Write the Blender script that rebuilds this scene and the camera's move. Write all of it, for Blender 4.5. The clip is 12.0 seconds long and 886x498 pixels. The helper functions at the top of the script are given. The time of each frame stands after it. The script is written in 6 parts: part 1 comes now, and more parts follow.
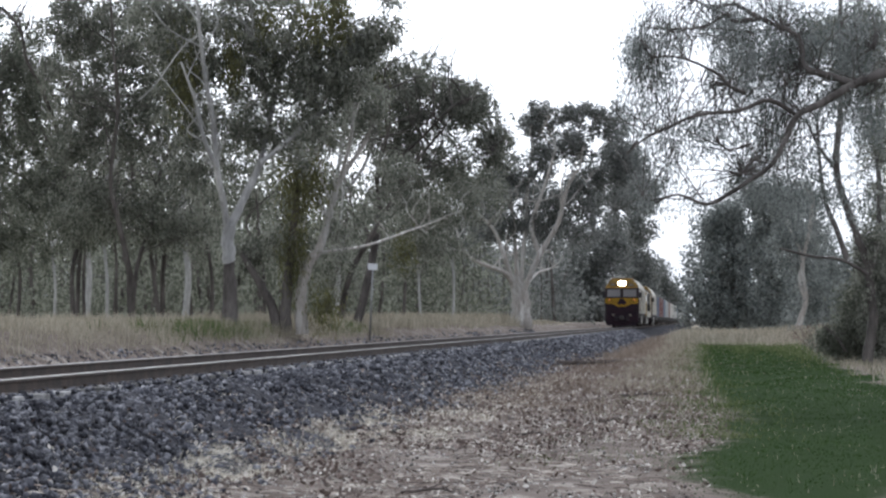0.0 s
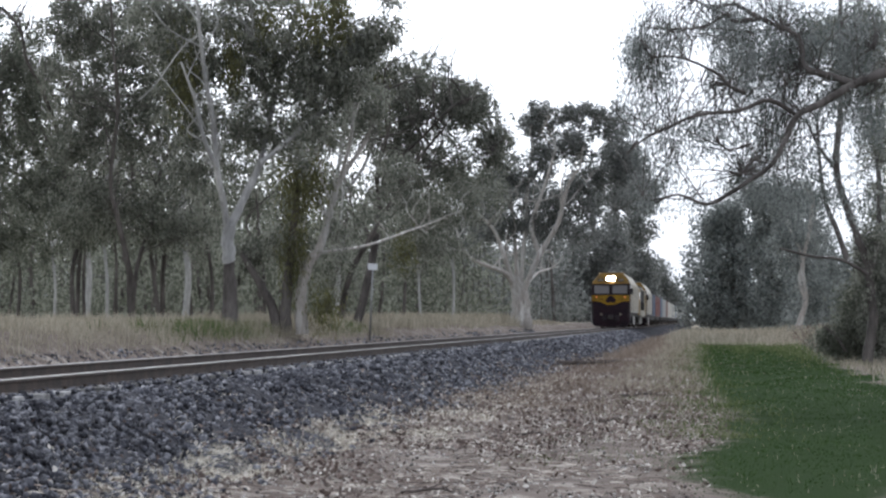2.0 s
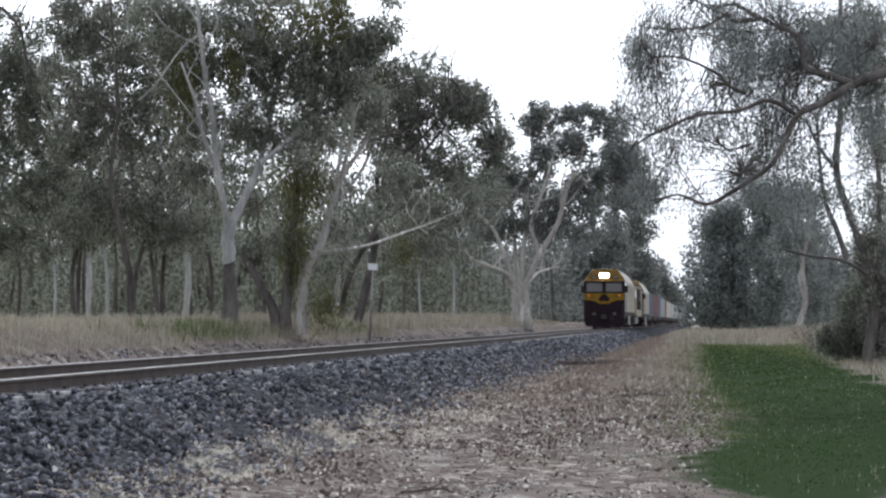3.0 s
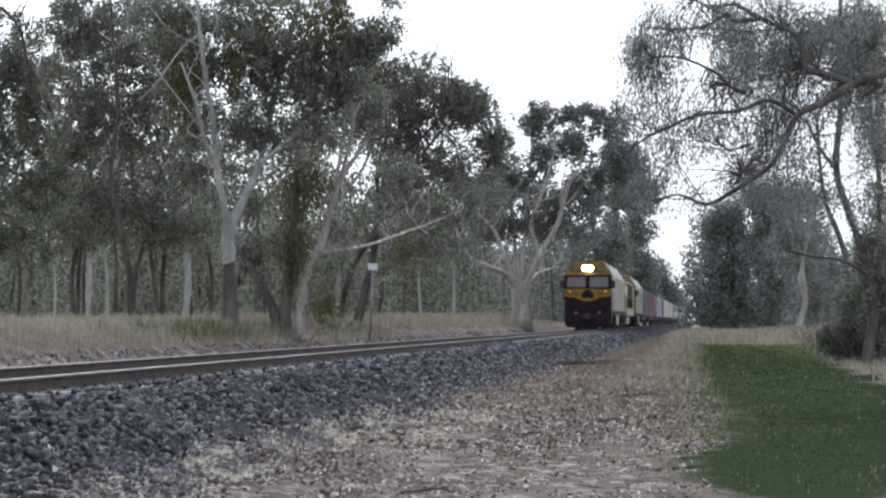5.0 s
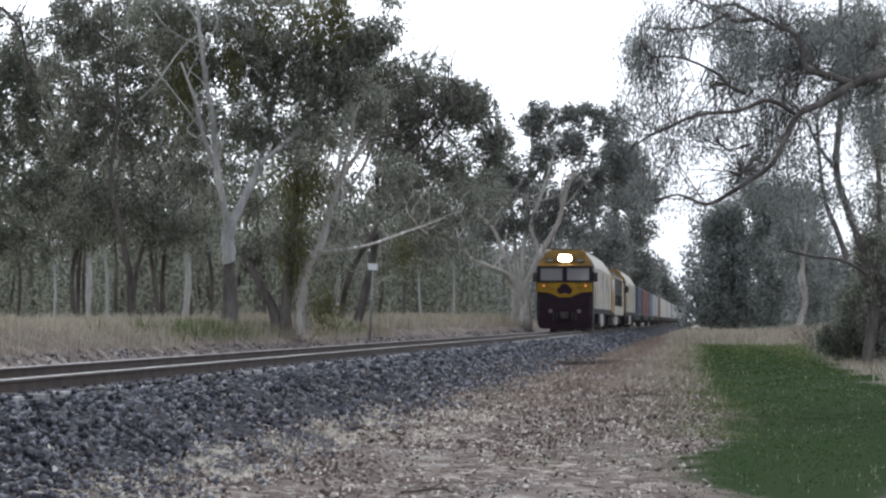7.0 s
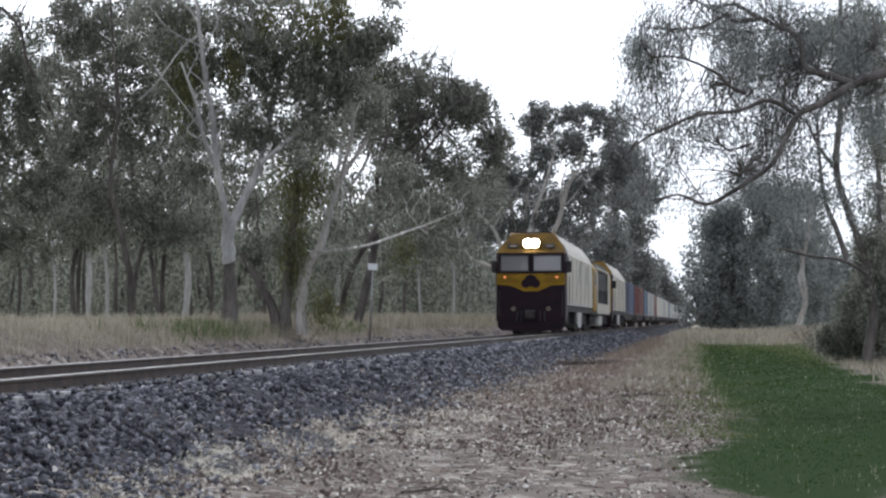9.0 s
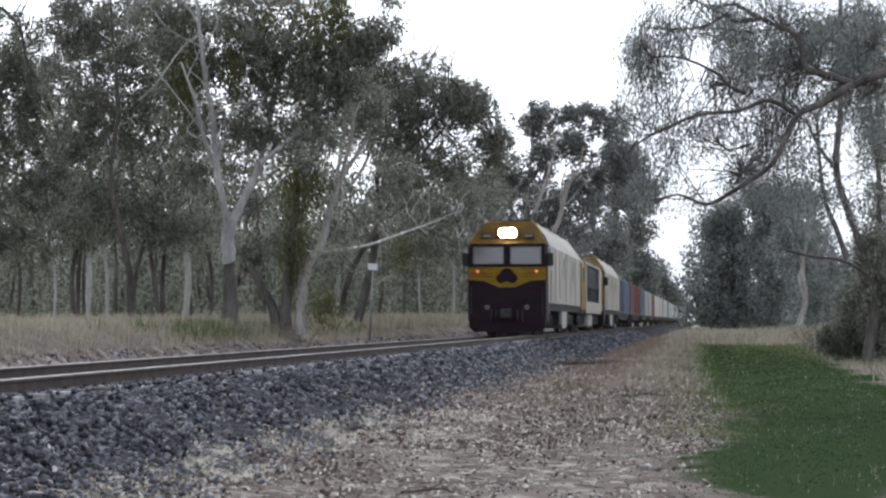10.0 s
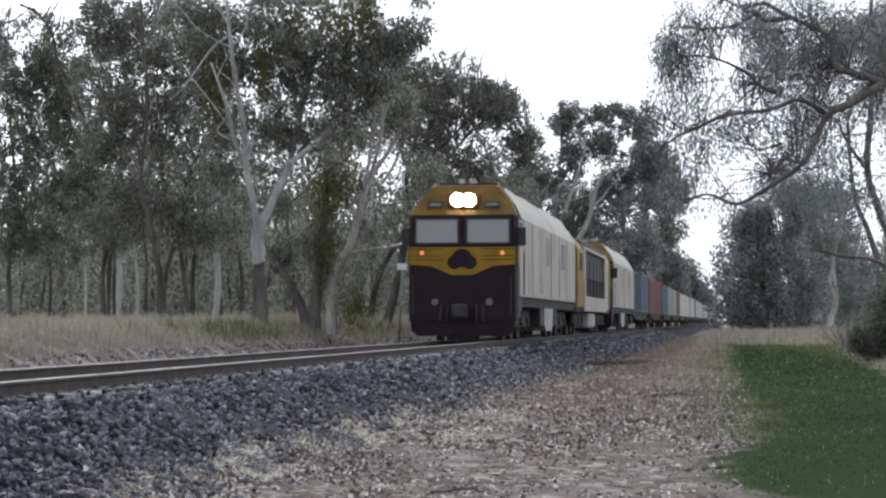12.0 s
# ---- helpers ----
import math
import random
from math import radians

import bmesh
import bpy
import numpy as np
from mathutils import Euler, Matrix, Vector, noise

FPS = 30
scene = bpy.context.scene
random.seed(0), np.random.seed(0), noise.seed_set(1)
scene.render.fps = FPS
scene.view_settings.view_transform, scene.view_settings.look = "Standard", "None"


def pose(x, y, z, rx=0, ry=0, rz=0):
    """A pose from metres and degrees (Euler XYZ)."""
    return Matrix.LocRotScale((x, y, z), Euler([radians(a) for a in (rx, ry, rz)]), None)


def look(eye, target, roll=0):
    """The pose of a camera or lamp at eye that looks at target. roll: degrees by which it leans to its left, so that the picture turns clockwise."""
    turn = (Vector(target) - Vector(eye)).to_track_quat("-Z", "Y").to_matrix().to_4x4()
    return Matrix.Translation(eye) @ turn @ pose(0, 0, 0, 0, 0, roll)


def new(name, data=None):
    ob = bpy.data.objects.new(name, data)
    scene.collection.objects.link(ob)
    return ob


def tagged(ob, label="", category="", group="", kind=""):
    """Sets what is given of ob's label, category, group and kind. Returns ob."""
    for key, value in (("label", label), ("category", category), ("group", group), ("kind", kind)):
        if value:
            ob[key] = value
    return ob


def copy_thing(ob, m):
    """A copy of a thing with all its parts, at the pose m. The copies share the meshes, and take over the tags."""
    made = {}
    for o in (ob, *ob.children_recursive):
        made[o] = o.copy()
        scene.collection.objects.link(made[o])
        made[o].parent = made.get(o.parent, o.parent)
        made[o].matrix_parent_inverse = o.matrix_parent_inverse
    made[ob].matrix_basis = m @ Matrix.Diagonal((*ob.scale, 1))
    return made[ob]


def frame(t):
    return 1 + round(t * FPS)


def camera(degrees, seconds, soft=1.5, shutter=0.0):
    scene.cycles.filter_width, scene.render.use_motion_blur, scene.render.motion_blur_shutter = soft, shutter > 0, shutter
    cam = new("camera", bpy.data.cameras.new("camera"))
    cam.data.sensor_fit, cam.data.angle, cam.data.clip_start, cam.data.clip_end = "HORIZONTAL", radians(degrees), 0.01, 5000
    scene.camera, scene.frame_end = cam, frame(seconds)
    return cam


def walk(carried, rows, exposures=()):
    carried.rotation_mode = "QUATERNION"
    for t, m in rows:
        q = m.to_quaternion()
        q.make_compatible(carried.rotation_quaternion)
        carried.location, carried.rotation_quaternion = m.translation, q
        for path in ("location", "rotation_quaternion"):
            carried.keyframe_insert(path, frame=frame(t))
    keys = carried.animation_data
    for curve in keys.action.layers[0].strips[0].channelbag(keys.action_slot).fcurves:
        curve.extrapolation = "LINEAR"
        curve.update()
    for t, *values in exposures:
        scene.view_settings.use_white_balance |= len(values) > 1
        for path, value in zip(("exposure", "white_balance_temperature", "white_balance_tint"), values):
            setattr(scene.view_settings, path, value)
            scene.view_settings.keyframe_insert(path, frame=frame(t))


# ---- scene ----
# ---------------- camera ----------------
EYE = (0.0, 0.0, 1.46)
YAW, PITCH = 7.76, 2.13


def aim(turn):
    return pose(*EYE, 90 + PITCH, 0, YAW + turn)


cam = camera(25.83, 12.0, soft=2.4)
walk(cam, [(0.0, aim(0)), (5.0, aim(0)), (10.7, aim(0)), (11.0, aim(0.017)), (11.3, aim(0.04)), (11.5, aim(0.10)), (11.6, aim(0.20)),
           (11.7, aim(0.36)), (11.8, aim(0.53)), (11.9, aim(0.71)), (12.0, aim(0.875))],
     exposures=[(0.0, 0.50, 5850, 11), (12.0, 0.50, 5850, 11)])

# ---------------- light ----------------
world = bpy.data.worlds.new("overcast_sky")
scene.world = world
world.use_nodes = True
wn = world.node_tree
sky = wn.nodes.new("ShaderNodeTexSky")
sky.sky_type, sky.sun_disc = "NISHITA", False
sky.sun_elevation, sky.sun_rotation = radians(38), radians(-25)
sky.air_density, sky.dust_density, sky.ozone_density = 1.0, 4.0, 1.0
pale = wn.nodes.new("ShaderNodeHueSaturation")
pale.inputs["Saturation"].default_value = 0.18
wn.links.new(sky.outputs[0], pale.inputs["Color"])
cloud_deck = wn.nodes.new("ShaderNodeMix")      # an even layer of cloud over most of the sky
cloud_deck.data_type = "RGBA"
cloud_deck.inputs[0].default_value = 0.6
cloud_deck.inputs[7].default_value = (6.2, 6.3, 6.4, 1)
wn.links.new(pale.outputs[0], cloud_deck.inputs[6])
wn.links.new(cloud_deck.outputs[2], wn.nodes["Background"].inputs["Color"])
wn.nodes["Background"].inputs["Strength"].default_value = 0.15
sun = new("sun", bpy.data.lights.new("sun", "SUN"))
sun.data.energy, sun.data.angle, sun.data.color = 0.7, radians(25), (1.0, 0.96, 0.9)
sun.matrix_world = look((0, 0, 60), (16, -34, 0))


# ---------------- materials ----------------
def shade(name, base, second=None, scale=8.0, rough=0.8, metal=0.0, bump=0.0, fine=60.0, third=None, island=False, piece=False, through_light=0.0, stretch=(1, 1, 1), lo=0.35, hi=0.65, gloss=0.5):
    """Two-tone surface: large stains, fine grain, relief; variation per island or per piece."""
    mat = bpy.data.materials.new(name)
    mat.use_nodes = True
    t = mat.node_tree
    n, link = t.nodes, t.links.new
    b = n["Principled BSDF"]
    b.inputs["Roughness"].default_value, b.inputs["Metallic"].default_value = rough, metal
    b.inputs["Specular IOR Level"].default_value = gloss
    second = second or tuple(c * 0.7 for c in base)
    co = n.new("ShaderNodeTexCoord")
    mp = n.new("ShaderNodeMapping")
    mp.inputs["Scale"].default_value = stretch
    link(co.outputs["Object"], mp.inputs["Vector"])
    big, small = n.new("ShaderNodeTexNoise"), n.new("ShaderNodeTexNoise")
    for node, s, d in ((big, scale, 5), (small, fine, 3)):
        node.inputs["Scale"].default_value, node.inputs["Detail"].default_value = s, d
        link(mp.outputs[0], node.inputs["Vector"])
    ramp = n.new("ShaderNodeValToRGB")
    ramp.color_ramp.elements[0].position, ramp.color_ramp.elements[1].position = lo, hi
    ramp.color_ramp.elements[0].color, ramp.color_ramp.elements[1].color = (*base, 1), (*second, 1)
    if third:
        e = ramp.color_ramp.elements.new((lo + hi) / 2 + 0.04)
        e.color = (*third, 1)
    if island or piece:
        src = n.new("ShaderNodeNewGeometry").outputs["Random Per Island"] if island else n.new("ShaderNodeObjectInfo").outputs["Random"]
        add = n.new("ShaderNodeMath")
        add.operation = "MULTIPLY_ADD"
        add.inputs[1].default_value, add.inputs[2].default_value = 0.6, -0.3
        link(src, add.inputs[0])
        mix = n.new("ShaderNodeMath")
        link(add.outputs[0], mix.inputs[0])
        link(big.outputs["Fac"], mix.inputs[1])
        link(mix.outputs[0], ramp.inputs["Fac"])
    else:
        link(big.outputs["Fac"], ramp.inputs["Fac"])
    grain = n.new("ShaderNodeMix")
    grain.data_type, grain.blend_type = "RGBA", "OVERLAY"
    grain.inputs[0].default_value = 0.45
    link(ramp.outputs[0], grain.inputs[6])
    link(small.outputs["Fac"], grain.inputs[7])
    link(grain.outputs[2], b.inputs["Base Color"])
    if bump:
        bp = n.new("ShaderNodeBump")
        bp.inputs["Strength"].default_value, bp.inputs["Distance"].default_value = bump, 0.02
        link(small.outputs["Fac"], bp.inputs["Height"])
        link(bp.outputs[0], b.inputs["Normal"])
    if through_light:
        tr = n.new("ShaderNodeBsdfTranslucent")
        link(grain.outputs[2], tr.inputs["Color"])
        ms = n.new("ShaderNodeMixShader")
        ms.inputs[0].default_value = through_light
        link(b.outputs[0], ms.inputs[1])
        link(tr.outputs[0], ms.inputs[2])
        link(ms.outputs[0], n["Material Output"].inputs["Surface"])
    return mat


def glow(name, color, strength):
    mat = bpy.data.materials.new(name)
    mat.use_nodes = True
    b = mat.node_tree.nodes["Principled BSDF"]
    b.inputs["Base Color"].default_value = (*color, 1)
    b.inputs["Emission Color"].default_value, b.inputs["Emission Strength"].default_value = (*color, 1), strength
    return mat


def glassy(name, color, rough=0.05):
    mat = bpy.data.materials.new(name)
    mat.use_nodes = True
    b = mat.node_tree.nodes["Principled BSDF"]
    b.inputs["Base Color"].default_value, b.inputs["Roughness"].default_value = (*color, 1), rough
    b.inputs["Specular IOR Level"].default_value = 0.9
    return mat


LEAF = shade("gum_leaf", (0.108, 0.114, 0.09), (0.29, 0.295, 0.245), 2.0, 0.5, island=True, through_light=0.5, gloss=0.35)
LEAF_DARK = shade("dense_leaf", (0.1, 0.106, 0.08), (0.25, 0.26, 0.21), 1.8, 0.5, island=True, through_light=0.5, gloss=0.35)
# paler bluish leaf, distance haze put into its colour; overhanging gum shares it
LEAF_BLUE = shade("blue_leaf_with_haze", (0.135, 0.15, 0.14), (0.3, 0.315, 0.3), 1.2, 0.5, island=True, through_light=0.5, gloss=0.35)
# greyed leaf for far trees: distance haze is put into the base colour
LEAF_HAZED = shade("hazed_far_leaf", (0.12, 0.127, 0.115), (0.26, 0.265, 0.25), 0.7, 0.5, island=True, through_light=0.5, gloss=0.3)
MISTLE = shade("mistletoe_leaf", (0.07, 0.07, 0.026), (0.15, 0.145, 0.055), 1.2, 0.6, island=True, through_light=0.25)
BARK = shade("rough_dark_bark", (0.055, 0.048, 0.044), (0.14, 0.125, 0.115), 3, 0.9, bump=0.6, fine=25, stretch=(1, 1, 0.25), gloss=0.2)
BARK_GREY = shade("smooth_grey_bark", (0.25, 0.245, 0.24), (0.45, 0.44, 0.42), 1.6, 0.8, bump=0.3, fine=14, stretch=(1, 1, 0.3), gloss=0.25)
BARK_WHITE = shade("pale_gum_bark", (0.38, 0.365, 0.34), (0.57, 0.55, 0.52), 1.3, 0.75, bump=0.3, fine=12, stretch=(1, 1, 0.3), third=(0.32, 0.29, 0.26), gloss=0.25)
STONE = shade("ballast_stone", (0.013, 0.013, 0.018), (0.25, 0.25, 0.27), 20, 0.75, bump=0.3, fine=90, island=True, third=(0.075, 0.076, 0.092), lo=0.2, hi=0.85, gloss=0.25)
STONE_PIECE = shade("ballast_stone_single", (0.028, 0.028, 0.034), (0.15, 0.15, 0.165), 20, 0.8, bump=0.3, fine=90, piece=True, gloss=0.25)
BALLAST = shade("ballast_bed", (0.02, 0.02, 0.024), (0.065, 0.063, 0.07), 14, 0.9, bump=1.0, fine=40, gloss=0.08)
RUST = shade("rusty_rail_web", (0.035, 0.026, 0.022), (0.075, 0.052, 0.04), 5, 0.75, bump=0.2)
STEEL = shade("worn_rail_head", (0.36, 0.345, 0.33), (0.22, 0.20, 0.185), 2, 0.5, 0.8)
SLEEPER = shade("weathered_sleeper", (0.14, 0.135, 0.13), (0.42, 0.41, 0.40), 6, 0.9, piece=True, bump=0.4, gloss=0.2)
DRY = shade("dry_grass_blade", (0.25, 0.225, 0.172), (0.42, 0.38, 0.305), 0.3, 0.8, island=True, through_light=0.3, gloss=0.08)
GREEN = shade("green_grass_blade", (0.030, 0.062, 0.015), (0.050, 0.088, 0.024), 0.5, 0.85, island=True, through_light=0.3, gloss=0.1)
GREEN_PALE = shade("young_grass_blade", (0.085, 0.115, 0.045), (0.16, 0.18, 0.085), 0.5, 0.85, island=True, through_light=0.3, gloss=0.1)
PINKISH = shade("reddish_dry_grass_blade", (0.17, 0.13, 0.105), (0.31, 0.26, 0.21), 0.3, 0.8, island=True, through_light=0.3, gloss=0.08)
STRAW = shade("bleached_straw", (0.48, 0.44, 0.365), (0.70, 0.65, 0.56), 2, 0.8, island=True, gloss=0.1)
LITTER = shade("dead_leaf_litter", (0.09, 0.068, 0.06), (0.66, 0.62, 0.56), 4, 0.7, island=True, third=(0.22, 0.17, 0.148), lo=0.2, hi=0.8, gloss=0.12)
TWIG = shade("fallen_twig", (0.06, 0.05, 0.045), (0.13, 0.11, 0.10), 6, 0.9, gloss=0.1)
CREAM = shade("faded_cream_paint", (0.42, 0.385, 0.315), (0.24, 0.22, 0.18), 1.6, 0.55, bump=0.05, stretch=(1, 1, 0.22), third=(0.38, 0.35, 0.29))
GOLD = shade("gold_paint", (0.27, 0.158, 0.008), (0.19, 0.108, 0.007), 1.5, 0.5, gloss=0.2)
# darker copy of GOLD, dimming the sky-lit brow and lamp housing by colour
GOLD_DIMMED = shade("dimmed_gold_paint", (0.17, 0.096, 0.010), (0.08, 0.046, 0.012), 1.5, 0.6, gloss=0.2)
BOARD = shade("dim_number_board", (0.16, 0.135, 0.10), (0.11, 0.09, 0.07), 5, 0.6)
MAROON = shade("dark_maroon_paint", (0.019, 0.007, 0.012), (0.010, 0.005, 0.009), 2, 0.5, gloss=0.18)
BLACK = shade("sooty_black_paint", (0.012, 0.012, 0.014), (0.03, 0.027, 0.025), 3, 0.7)
GRIME = shade("grimy_underframe", (0.02, 0.018, 0.017), (0.05, 0.043, 0.038), 4, 0.85)
GREYPAINT = shade("grey_tank_paint", (0.42, 0.41, 0.38), (0.30, 0.29, 0.27), 2, 0.6)
# grey base colour stands in for reflected sky and the cab seen through
GLASS = glassy("cab_glass", (0.19, 0.18, 0.185))
HEADLAMP = glow("lit_headlamp", (1.0, 0.84, 0.58), 30.0)
AMBER = glow("amber_marker", (0.9, 0.27, 0.08), 0.4)
SIGNWHITE = shade("white_sign_paint", (0.72, 0.73, 0.75), (0.6, 0.6, 0.62), 6, 0.5)
GALV = shade("galvanised_post", (0.26, 0.26, 0.26), (0.18, 0.18, 0.18), 5, 0.5, 0.4)


# ---------------- mesh helpers ----------------
def quick_mesh(name, verts, faces):
    """A mesh from arrays: verts (n, 3), faces (m, k)."""
    verts, faces = np.asarray(verts, dtype=np.float32), np.asarray(faces, dtype=np.int32)
    me = bpy.data.meshes.new(name)
    m, k = faces.shape
    me.vertices.add(len(verts))
    me.vertices.foreach_set("co", verts.ravel())
    me.loops.add(m * k)
    me.loops.foreach_set("vertex_index", faces.ravel())
    me.polygons.add(m)
    me.polygons.foreach_set("loop_start", np.arange(0, m * k, k, dtype=np.int32))
    me.update(calc_edges=True)
    return me


def place(name, me, material, parent=None, label=""):
    ob = new(name, me)
    me.materials.append(material)
    if parent:
        ob.parent = parent
    if label:
        ob["label"] = label
    return ob


def part(name, bm, material, parent=None, label="", smooth=False):
    """Links a bmesh as one mesh object under its parent."""
    me = bpy.data.meshes.new(name)
    bmesh.ops.recalc_face_normals(bm, faces=bm.faces)
    bm.to_mesh(me)
    bm.free()
    if smooth:
        me.polygons.foreach_set("use_smooth", [True] * len(me.polygons))
    return place(name, me, material, parent, label)


def box(bm, x0, x1, y0, y1, z0, z1, bevel=0.0):
    r = bmesh.ops.create_cube(bm, size=1.0, matrix=Matrix.Translation(((x0 + x1) / 2, (y0 + y1) / 2, (z0 + z1) / 2)) @ Matrix.Diagonal((x1 - x0, y1 - y0, z1 - z0, 1)))
    if bevel:
        es = list({e for v in r["verts"] for e in v.link_edges})
        bmesh.ops.bevel(bm, geom=es, offset=bevel, segments=2, affect="EDGES", profile=0.5)
    return bm


def cyl(bm, p, q, r0, r1=None, seg=12):
    p, q = Vector(p), Vector(q)
    m = Matrix.Translation((p + q) / 2) @ (q - p).to_track_quat("Z", "Y").to_matrix().to_4x4()
    bmesh.ops.create_cone(bm, cap_ends=True, segments=seg, radius1=r0, radius2=r0 if r1 is None else r1, depth=(q - p).length, matrix=m)
    return bm


def slab(bm, pts, d):
    """A flat polygon of 3D points, thickened along the vector d."""
    f = bm.faces.new([bm.verts.new(p) for p in pts])
    r = bmesh.ops.extrude_face_region(bm, geom=[f])
    bmesh.ops.translate(bm, vec=d, verts=[v for v in r["geom"] if isinstance(v, bmesh.types.BMVert)])
    return bm


def loft(bm, rings, caps=True):
    """Joins rings of equally many points into a skin."""
    vs = [[bm.verts.new(p) for p in ring] for ring in rings]
    n = len(vs[0])
    for a, b in zip(vs, vs[1:]):
        for i in range(n):
            bm.faces.new((a[i], a[(i + 1) % n], b[(i + 1) % n], b[i]))
    if caps:
        bm.faces.new(vs[0][::-1])
        bm.faces.new(vs[-1])
    return bm


def bm_new():
    return bmesh.new()


# ---------------- ground ----------------
TRACK_X, RAIL_Z = -7.5, 0.9
rng = np.random.default_rng(7)


def smoothstep(a, b, x):
    t = np.clip((x - a) / (b - a), 0, 1)
    return t * t * (3 - 2 * t)


def ripple(x, y):
    return 0.035 * np.sin(x * 1.7 + 0.6 * np.sin(y * 0.43)) * np.sin(y * 0.61 + 1.3) + 0.02 * np.sin(x * 4.1 + y * 0.9) * np.sin(y * 2.3 - x)


def ground_z(x, y):
    """Height of the soil: level beside the camera, a low bank beyond the track."""
    x, y = np.asarray(x, float), np.asarray(y, float)
    far = smoothstep(-10.6, -13.0, x) * 1.0 + smoothstep(-9.8, -10.8, x) * 0.30
    right = smoothstep(3.0, 9.0, x) * smoothstep(40, 110, y) * 0.35
    return far + right + ripple(x, y) * smoothstep(600, 200, np.abs(x) + np.abs(y)) * (1 - smoothstep(-5.2, -5.8, x) * smoothstep(-10.2, -9.6, x))


def green_edge(y):
    """Where the green strip begins beside the dirt."""
    return np.interp(y, [15, 19, 23, 29, 38, 69, 96, 160], [-0.1, -0.5, -0.1, 0.25, -0.1, -0.75, -0.8, -1.0]) + 0.12 * np.sin(y * 1.1) + 0.05 * np.sin(y * 2.9 + 1)


def far_edge(y):
    """Where the green strip gives way to dry grass on its far side."""
    return np.interp(y, [15, 40, 61, 92, 150], [6.5, 4.3, 4.2, 5.0, 5.5]) + 0.3 * np.sin(y * 0.9) + 0.2 * np.sin(y * 2.7)


def green_end(x):
    """How far along the line the green strip reaches."""
    return 140 - 9 * (x + 0.4) + 9 * np.sin(x * 3.1) + 5 * np.sin(x * 7.7)


def ground():
    def axis(fine0, fine1, step, lim0, lim1):
        a = list(np.arange(fine0, fine1 + 0.01, step))
        s, v = step, fine1
        while v < lim1:
            s *= 1.35
            v += s
            a.append(v)
        s, v = step, fine0
        while v > lim0:
            s *= 1.35
            v -= s
            a.insert(0, v)
        return np.array(a)
    xs, ys = axis(-24, 10, 0.33, -3000, 3000), axis(10, 80, 0.55, -1500, 4500)
    gx, gy = np.meshgrid(xs, ys)
    v = np.stack([gx, gy, ground_z(gx, gy)], -1).reshape(-1, 3)
    w, h = len(xs), len(ys)
    i = (np.arange(h - 1)[:, None] * w + np.arange(w - 1)[None]).ravel()
    me = quick_mesh("ground", v, np.stack([i, i + 1, i + w + 1, i + w], 1))
    me.polygons.foreach_set("use_smooth", [True] * len(me.polygons))
    turf = me.attributes.new("turf", "FLOAT", "POINT")
    on = smoothstep(-0.9, 1.1, gx - green_edge(gy)) * smoothstep(0.9, -0.9, gx - far_edge(gy)) * smoothstep(15.2, 18.0, gy + 0.6 * np.sin(gx * 2.3)) * smoothstep(25, -25, gy - green_end(gx))
    turf.data.foreach_set("value", on.ravel().astype(np.float32))
    mat = shade("bare_soil_and_litter", (0.125, 0.104, 0.092), (0.30, 0.27, 0.24), 2.2, 0.95, bump=1.0, fine=55, third=(0.185, 0.155, 0.135), gloss=0.05)
    t = mat.node_tree
    n, link = t.nodes, t.links.new
    b = n["Principled BSDF"]
    soil = b.inputs["Base Color"].links[0].from_socket
    co = n.new("ShaderNodeTexCoord")
    sep = n.new("ShaderNodeSeparateXYZ")
    link(co.outputs["Object"], sep.inputs[0])
    wob = n.new("ShaderNodeTexNoise")
    wob.inputs["Scale"].default_value, wob.inputs["Detail"].default_value = 0.5, 6

    def band(lo0, lo1, out):
        mr = n.new("ShaderNodeMapRange")
        mr.interpolation_type = "SMOOTHSTEP"
        mr.inputs["From Min"].default_value, mr.inputs["From Max"].default_value = lo0, lo1
        link(out, mr.inputs["Value"])
        return mr.outputs[0]

    link(co.outputs["Object"], wob.inputs["Vector"])
    off = n.new("ShaderNodeMath")
    off.operation = "MULTIPLY_ADD"
    off.inputs[1].default_value = 2.4
    link(wob.outputs["Fac"], off.inputs[0])
    link(sep.outputs["X"], off.inputs[2])
    def times(a, b):
        m = n.new("ShaderNodeMath")
        m.operation = "MULTIPLY"
        link(a, m.inputs[0])
        link(b, m.inputs[1])
        return m.outputs[0]

    def cover(mask, colour, under):
        g = n.new("ShaderNodeMix")
        g.data_type = "RGBA"
        g.inputs[7].default_value = (*colour, 1)
        link(mask, g.inputs[0])
        link(under, g.inputs[6])
        return g.outputs[2]

    # thin moss-green cover on the strip, straw-coloured thatch beyond the track and at the far end
    lawn = n.new("ShaderNodeAttribute")
    lawn.attribute_name = "turf"
    ragged = n.new("ShaderNodeTexNoise")
    ragged.inputs["Scale"].default_value, ragged.inputs["Detail"].default_value = 1.6, 6
    link(co.outputs["Object"], ragged.inputs["Vector"])
    fray = n.new("ShaderNodeMath")
    link(lawn.outputs["Fac"], fray.inputs[0])
    link(ragged.outputs["Fac"], fray.inputs[1])
    top = cover(band(0.85, 1.25, fray.outputs[0]), (0.020, 0.038, 0.010), soil)
    top = cover(band(-11.4, -12.6, off.outputs[0]), (0.27, 0.25, 0.185), top)
    top = cover(times(band(120, 150, sep.outputs["Y"]), band(-4.4, -3.0, sep.outputs["X"])), (0.30, 0.27, 0.21), top)
    link(top, b.inputs["Base Color"])
    return tagged(place("ground", me, mat), "pale dry soil with leaf litter and a green grassy strip", "ground", kind="structure")


ground()


